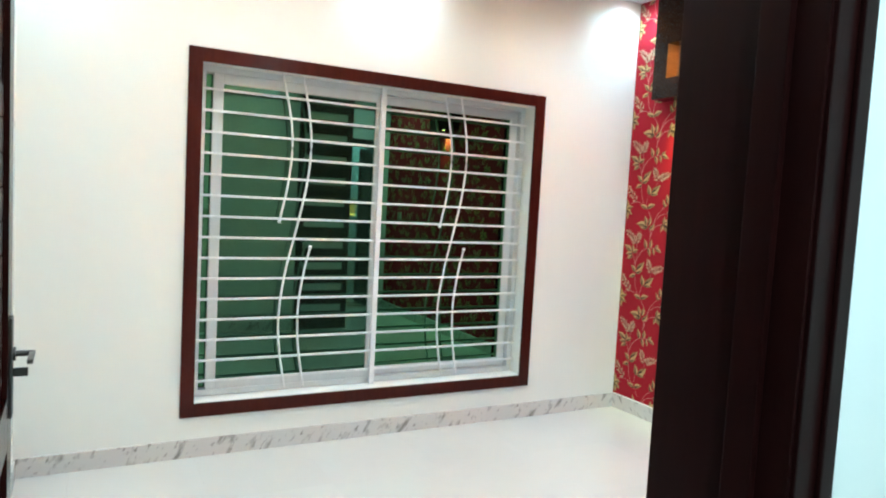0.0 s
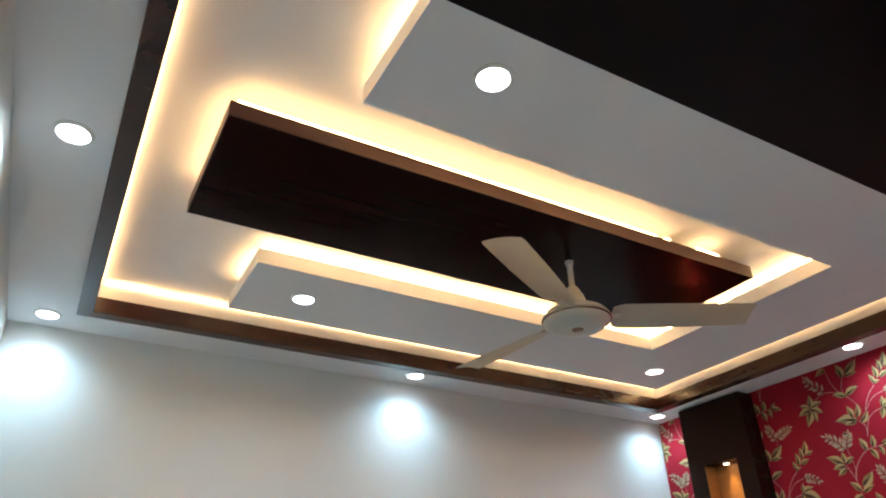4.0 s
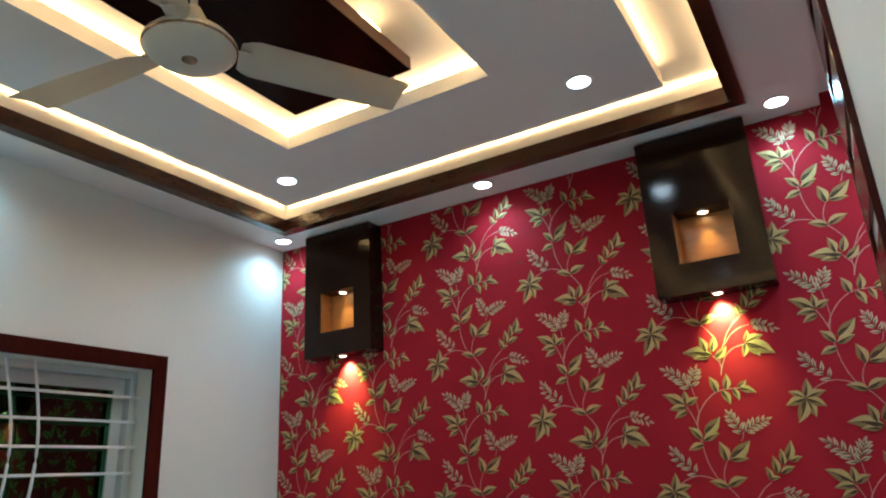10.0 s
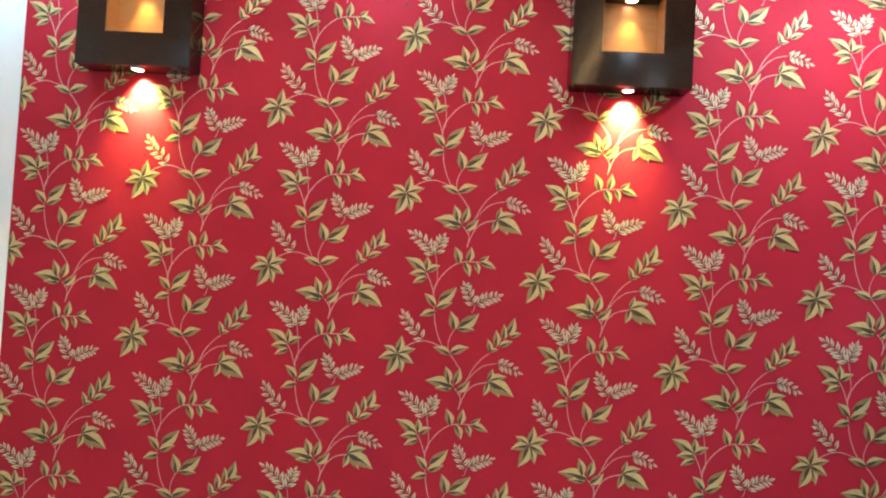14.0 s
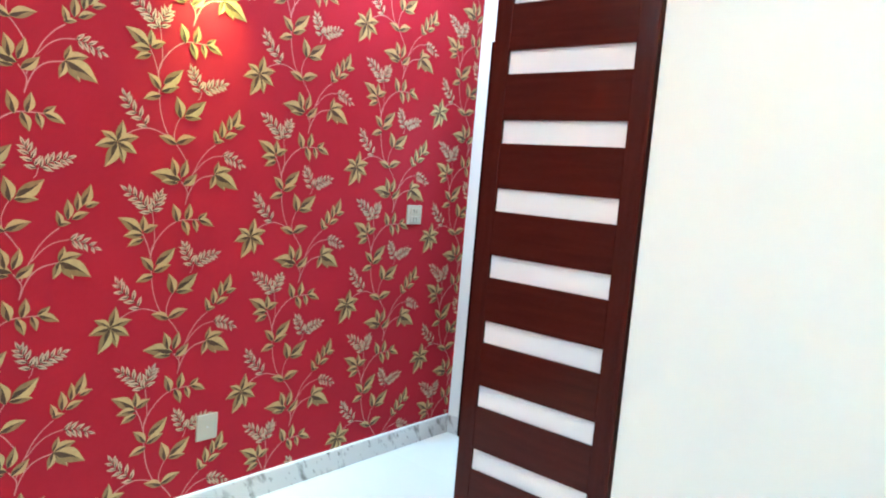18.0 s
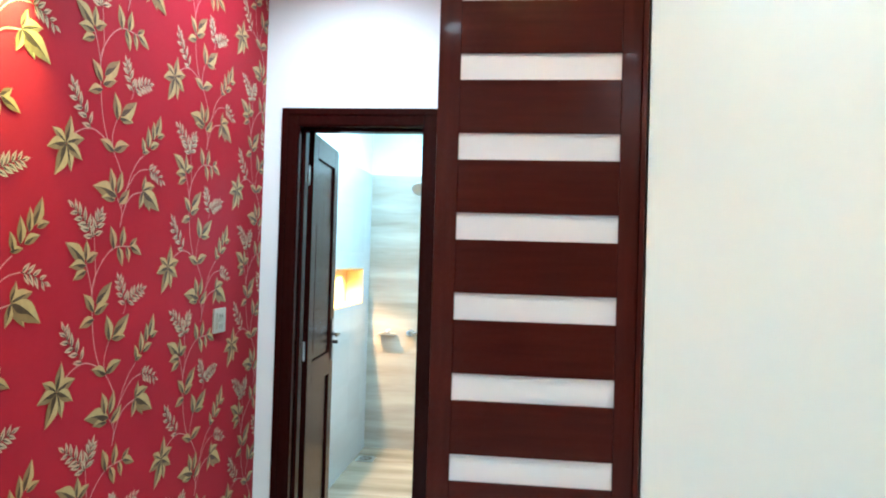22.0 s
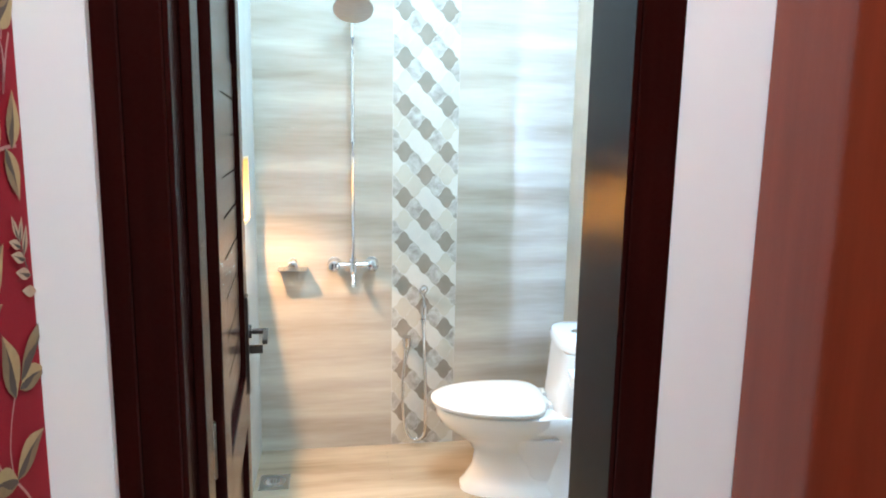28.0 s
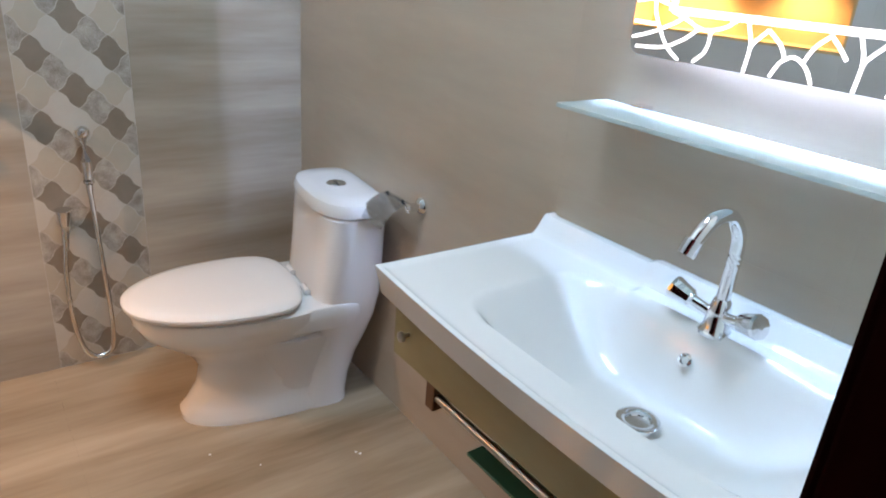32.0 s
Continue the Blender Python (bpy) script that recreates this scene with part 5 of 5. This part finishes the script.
band = structure("tile_band", boxes((-0.940, -0.628, YBK - 0.0118, YBK - 0.0012, 0.0, 2.18)), M_LGROUT, "band of lantern-shaped mosaic tiles down the shower wall", "tile band")
LAN = {}
UX, UZ = 0.0508, 0.05345
for a in range(-1, 7):
    for b in range(-1, 42):
        if (a + b) % 2:
            continue
        cx, cz = -0.6835 - UX * a, 0.065 + UZ * b
        if cx - UX > -0.632 or cx + UX < -0.936 or cz - UZ > 2.17 or cz + UZ < 0.004:
            continue
        if a % 2 == 0:
            kind = M_LAN_D if (a // 2 + b // 2) % 2 else (M_LAN_W if a == 2 else M_LAN_B)
        else:
            kind = M_LAN_S if (a - b) % 4 == 0 else M_LAN_W if (a + b // 4) % 3 else M_LAN_B
        cut = (cx - UX < -0.9385, cx + UX > -0.6295, cz - UZ < 0.001, cz + UZ > 2.178)
        key = (kind.name, a if cut[0] or cut[1] else 0, b if cut[2] or cut[3] else 0)
        if key not in LAN:
            LAN[key] = lantern(cx, cz, (UX, UZ), -0.9385, -0.6295, kind)
        ob = new("lantern_tile", LAN[key])
        ob.parent = band
        ob.location = (cx, YBK - 0.0005, cz)


# ---------------------------------------------------------------- printed leaves of the wallpaper
class Print:
    def __init__(self):
        self.v, self.f, self.m = [], [], []

    def poly(self, pts, mi, lift):
        k = len(self.v)
        self.v += [(x, y, lift) for x, y in pts]
        self.f.append(list(range(k, k + len(pts))))
        self.m.append(mi)


pr = Print()
LEAF_SIDE = [(0.0, 0.0), (0.08, 0.15), (0.20, 0.35), (0.34, 0.47), (0.48, 0.50), (0.62, 0.42), (0.76, 0.27), (0.88, 0.13), (1.0, 0.0)]


def leaf(x0, y0, x1, y1, wd=0.46, mi=(0, 1, 4), layer=0.0, bend=0.06):
    """A pointed leaf from its foot to its tip: one half pale, one olive, a dark rib that widens to the foot."""
    x0, y0 = x0 - 0.10 * (x1 - x0), y0 - 0.10 * (y1 - y0)
    x1, y1 = x1 + 0.03 * (x1 - x0), y1 + 0.03 * (y1 - y0)
    wd *= 1.02
    layer += 0.0173 * len(pr.m) / 3
    dx, dy = x1 - x0, y1 - y0
    k = 1 if dx * 0.5 + dy < 0 else -1                       # the side that the drawn light falls on

    def at(u, v):
        v += bend * k * math.sin(math.pi * u)
        return (x0 + u * dx - v * dy, y0 + u * dy + v * dx)

    up = [at(u, v * wd) for u, v in LEAF_SIDE]
    dn = [at(u, -v * wd) for u, v in LEAF_SIDE]
    mid = [at(u, 0) for u, _ in LEAF_SIDE]
    pr.poly(up + mid[-2:0:-1], mi[2] if k > 0 else mi[0], layer)
    pr.poly(mid + dn[-2:0:-1], mi[0] if k > 0 else mi[2], layer)
    s = -k * wd
    pr.poly([at(0.0, 0.0), at(0.10, 0.13 * s), at(0.22, 0.27 * s), at(0.36, 0.24 * s), at(0.52, 0.10 * s), at(0.80, 0.0), at(0.50, -0.045 * s), at(0.24, -0.09 * s), at(0.10, -0.09 * s)], mi[1], layer + 0.23)


def leaves(x, y, *tips, wd=0.46, gap=0.10):
    """Leaves that start near one point and end at the given tips."""
    for i, (tx, ty) in enumerate(tips):
        leaf(x + (tx - x) * gap, y + (ty - y) * gap, tx, ty, wd, layer=0.5 * (i % 3))


def line(pts, w=4.2, mi=3, layer=-0.4):
    p = [Vector((*q, 0)) for q in pts]
    p = smooth_path(p, 6) if len(p) > 2 else p
    side = []
    for k, v in enumerate(p):
        d = (p[min(k + 1, len(p) - 1)] - p[max(k - 1, 0)]).normalized()
        nrm = Vector((-d.y, d.x, 0)) * w / 2
        side.append((tuple((v + nrm)[:2]), tuple((v - nrm)[:2])))
    for a, b in zip(side, side[1:]):
        pr.poly([a[0], b[0], b[1], a[1]], mi, layer)


def fern(*axis, n=5, ln=40, spread=52):
    """Paired slim leaflets along a bowed axis, longest below its middle, and one at its tip."""
    p = smooth_path([(*q, 0) for q in axis], 12)
    line(axis, 2.6, 1, -0.2)
    for i in range(n):
        t = (i + 0.25) / n
        k = ln * (0.80 + 0.55 * math.sin(math.pi * min(1.0, 0.22 + 0.62 * t))) * (1.0 - 0.26 * t)
        for sgn in (-1, 1):
            j = min(len(p) - 2, int((t + (0.30 / n if sgn > 0 else 0)) * (len(p) - 1)))
            d = p[j + 1] - p[j]
            a = math.atan2(d.y, d.x) + sgn * radians(spread - 10 * t)
            q = p[j] + Vector((math.cos(a), math.sin(a), 0)) * 3
            leaf(q.x, q.y, q.x + k * math.cos(a), q.y + k * math.sin(a), 0.36, (2, 1, 2), 0.2, 0.0)
    d = (p[-1] - p[-4]).normalized() * ln * 0.95
    leaf(p[-1].x, p[-1].y, p[-1].x + d.x, p[-1].y + d.y, 0.36, (2, 1, 2), 0.2, 0.0)


# stems
line([(210, 584), (250, 566), (300, 558), (345, 570), (386, 590)])
line([(386, 588), (366, 540), (352, 480), (347, 405), (347, 345), (334, 285), (314, 235)])
line([(412, 604), (412, 570), (424, 535), (440, 508)], 3.6)
line([(412, 612), (440, 648), (466, 692)])
line([(347, 335), (353, 300), (380, 258), (420, 217), (470, 188), (520, 183), (576, 186)], 4.8)
line([(346, 325), (362, 290), (366, 240), (360, 150)], 3.2)
line([(545, 385), (536, 412), (526, 424)], 3.0)
line([(500, 738), (530, 686), (570, 642), (608, 615)])
line([(503, 740), (545, 696), (590, 671), (642, 663)], 3.6)
line([(455, 880), (475, 830), (500, 790), (540, 762), (602, 750)], 4.8)
line([(440, 780), (466, 826), (455, 880)], 4.2)
line([(500, 738), (478, 772), (466, 812)], 4.2)
# the star, and the broad leaves up the main stem
leaves(166, 622, (190, 534), (254, 598), (242, 666), (188, 706), (112, 720), (80, 640), (104, 580), wd=0.44)
leaf(415, 618, 342, 588, 0.42)
leaf(426, 614, 510, 588, 0.42)
leaf(441, 502, 426, 418, 0.50)
leaf(470, 487, 561, 428, 0.44)
leaf(462, 502, 538, 506, 0.40)
leaf(374, 366, 456, 304, 0.44)
leaf(364, 402, 436, 378, 0.44)
leaf(350, 392, 302, 334, 0.46)
leaf(350, 422, 280, 440, 0.44)
leaf(302, 226, 214, 164, 0.42)
leaf(314, 218, 318, 158, 0.50, layer=0.5)
leaf(322, 228, 380, 202, 0.48, layer=0.2)
leaf(308, 240, 232, 241, 0.42, layer=0.5)
leaf(312, 260, 249, 284, 0.42)
# the branch that reaches out over the middle
leaf(470, 186, 452, 112, 0.48)
leaf(514, 180, 531, 112, 0.48)
leaf(572, 180, 615, 154, 0.46)
leaf(578, 188, 645, 219, 0.40)
leaf(496, 190, 519, 254, 0.48)
leaf(548, 188, 562, 242, 0.46)
# the feathered spray and the two clusters below it
leaf(612, 602, 600, 548, 0.46)
leaf(640, 578, 641, 505, 0.44, layer=0.3)
leaf(676, 545, 680, 478, 0.44, layer=0.5)
leaf(698, 524, 731, 448, 0.44, layer=0.8)
leaf(712, 536, 762, 522, 0.44, layer=0.2)
leaf(660, 582, 720, 560, 0.42, layer=0.1)
leaf(604, 604, 650, 598, 0.44)
leaves(600, 748, (622, 688), (686, 724), (716, 818), (650, 820), (576, 812), wd=0.46)
leaf(425, 772, 302, 744, 0.40)
leaf(412, 752, 398, 678, 0.46, layer=0.5)
leaf(440, 756, 466, 684, 0.44, layer=0.3)
leaf(452, 792, 512, 746, 0.46, layer=0.6)
leaf(418, 786, 346, 780, 0.36, layer=0.1)
# ferns
fern((292, 556), (262, 512), (222, 474), (204, 436), n=5, ln=36)
fern((352, 150), (312, 98), (254, 52), n=5, ln=38)
fern((356, 152), (378, 105), (394, 74), n=4, ln=36)
fern((538, 392), (516, 340), (500, 302), n=4, ln=34)
fern((548, 386), (596, 362), (652, 346), n=5, ln=34)
fern((642, 664), (684, 674), (738, 700), n=4, ln=32)


def wallpaper_print():
    """The drawn repeat laid out in columns, each dropped by half a repeat."""
    verts, faces, mi = [], [], []
    base = np.array(pr.v)
    u, v = base[:, 0] - 165, base[:, 1] - 625
    by, bz = -0.839e-3 * u - 0.059e-3 * v, 0.044e-3 * u - 0.846e-3 * v
    drop, half = 0.649, 0.3245
    for c in range(-2, 8):
        for r in range(-4, 5):
            y = by - 0.545 - 0.5462 * c
            z = bz + 1.797 - 0.004 * c + r * drop - (half if c % 2 else 0)
            if z.max() < 0.1 or z.min() > 2.97 or y.max() < -4.12 or y.min() > 0:
                continue
            for f, m in zip(pr.f, pr.m):
                ys, zs = y[f], z[f]
                if not (0.11 < zs.mean() < 2.955 and -4.105 < ys.mean() < -0.004):
                    continue
                k = len(verts)
                verts += [(-0.0013 - 0.0003 * base[i, 2] - 0.0000037 * (c * 9 + r + 22), min(-0.002, y[i]), max(0.1085, z[i])) for i in f]
                faces.append(range(k, k + len(f)))
                mi.append(m)
    me = bpy.data.meshes.new("leaf_print")
    me.from_pydata(verts, [], faces)
    for mt in (M_LEAF, M_LEAFD, M_FERN, M_STEM, M_LEAFE):
        me.materials.append(mt)
    me.polygons.foreach_set("material_index", mi)
    me.update()
    ob = new("leaf_print", me)
    ob.parent = wall_red
    return tagged(ob, "gold leaf and fern print on the red paper", kind="stuff")


wallpaper_print()
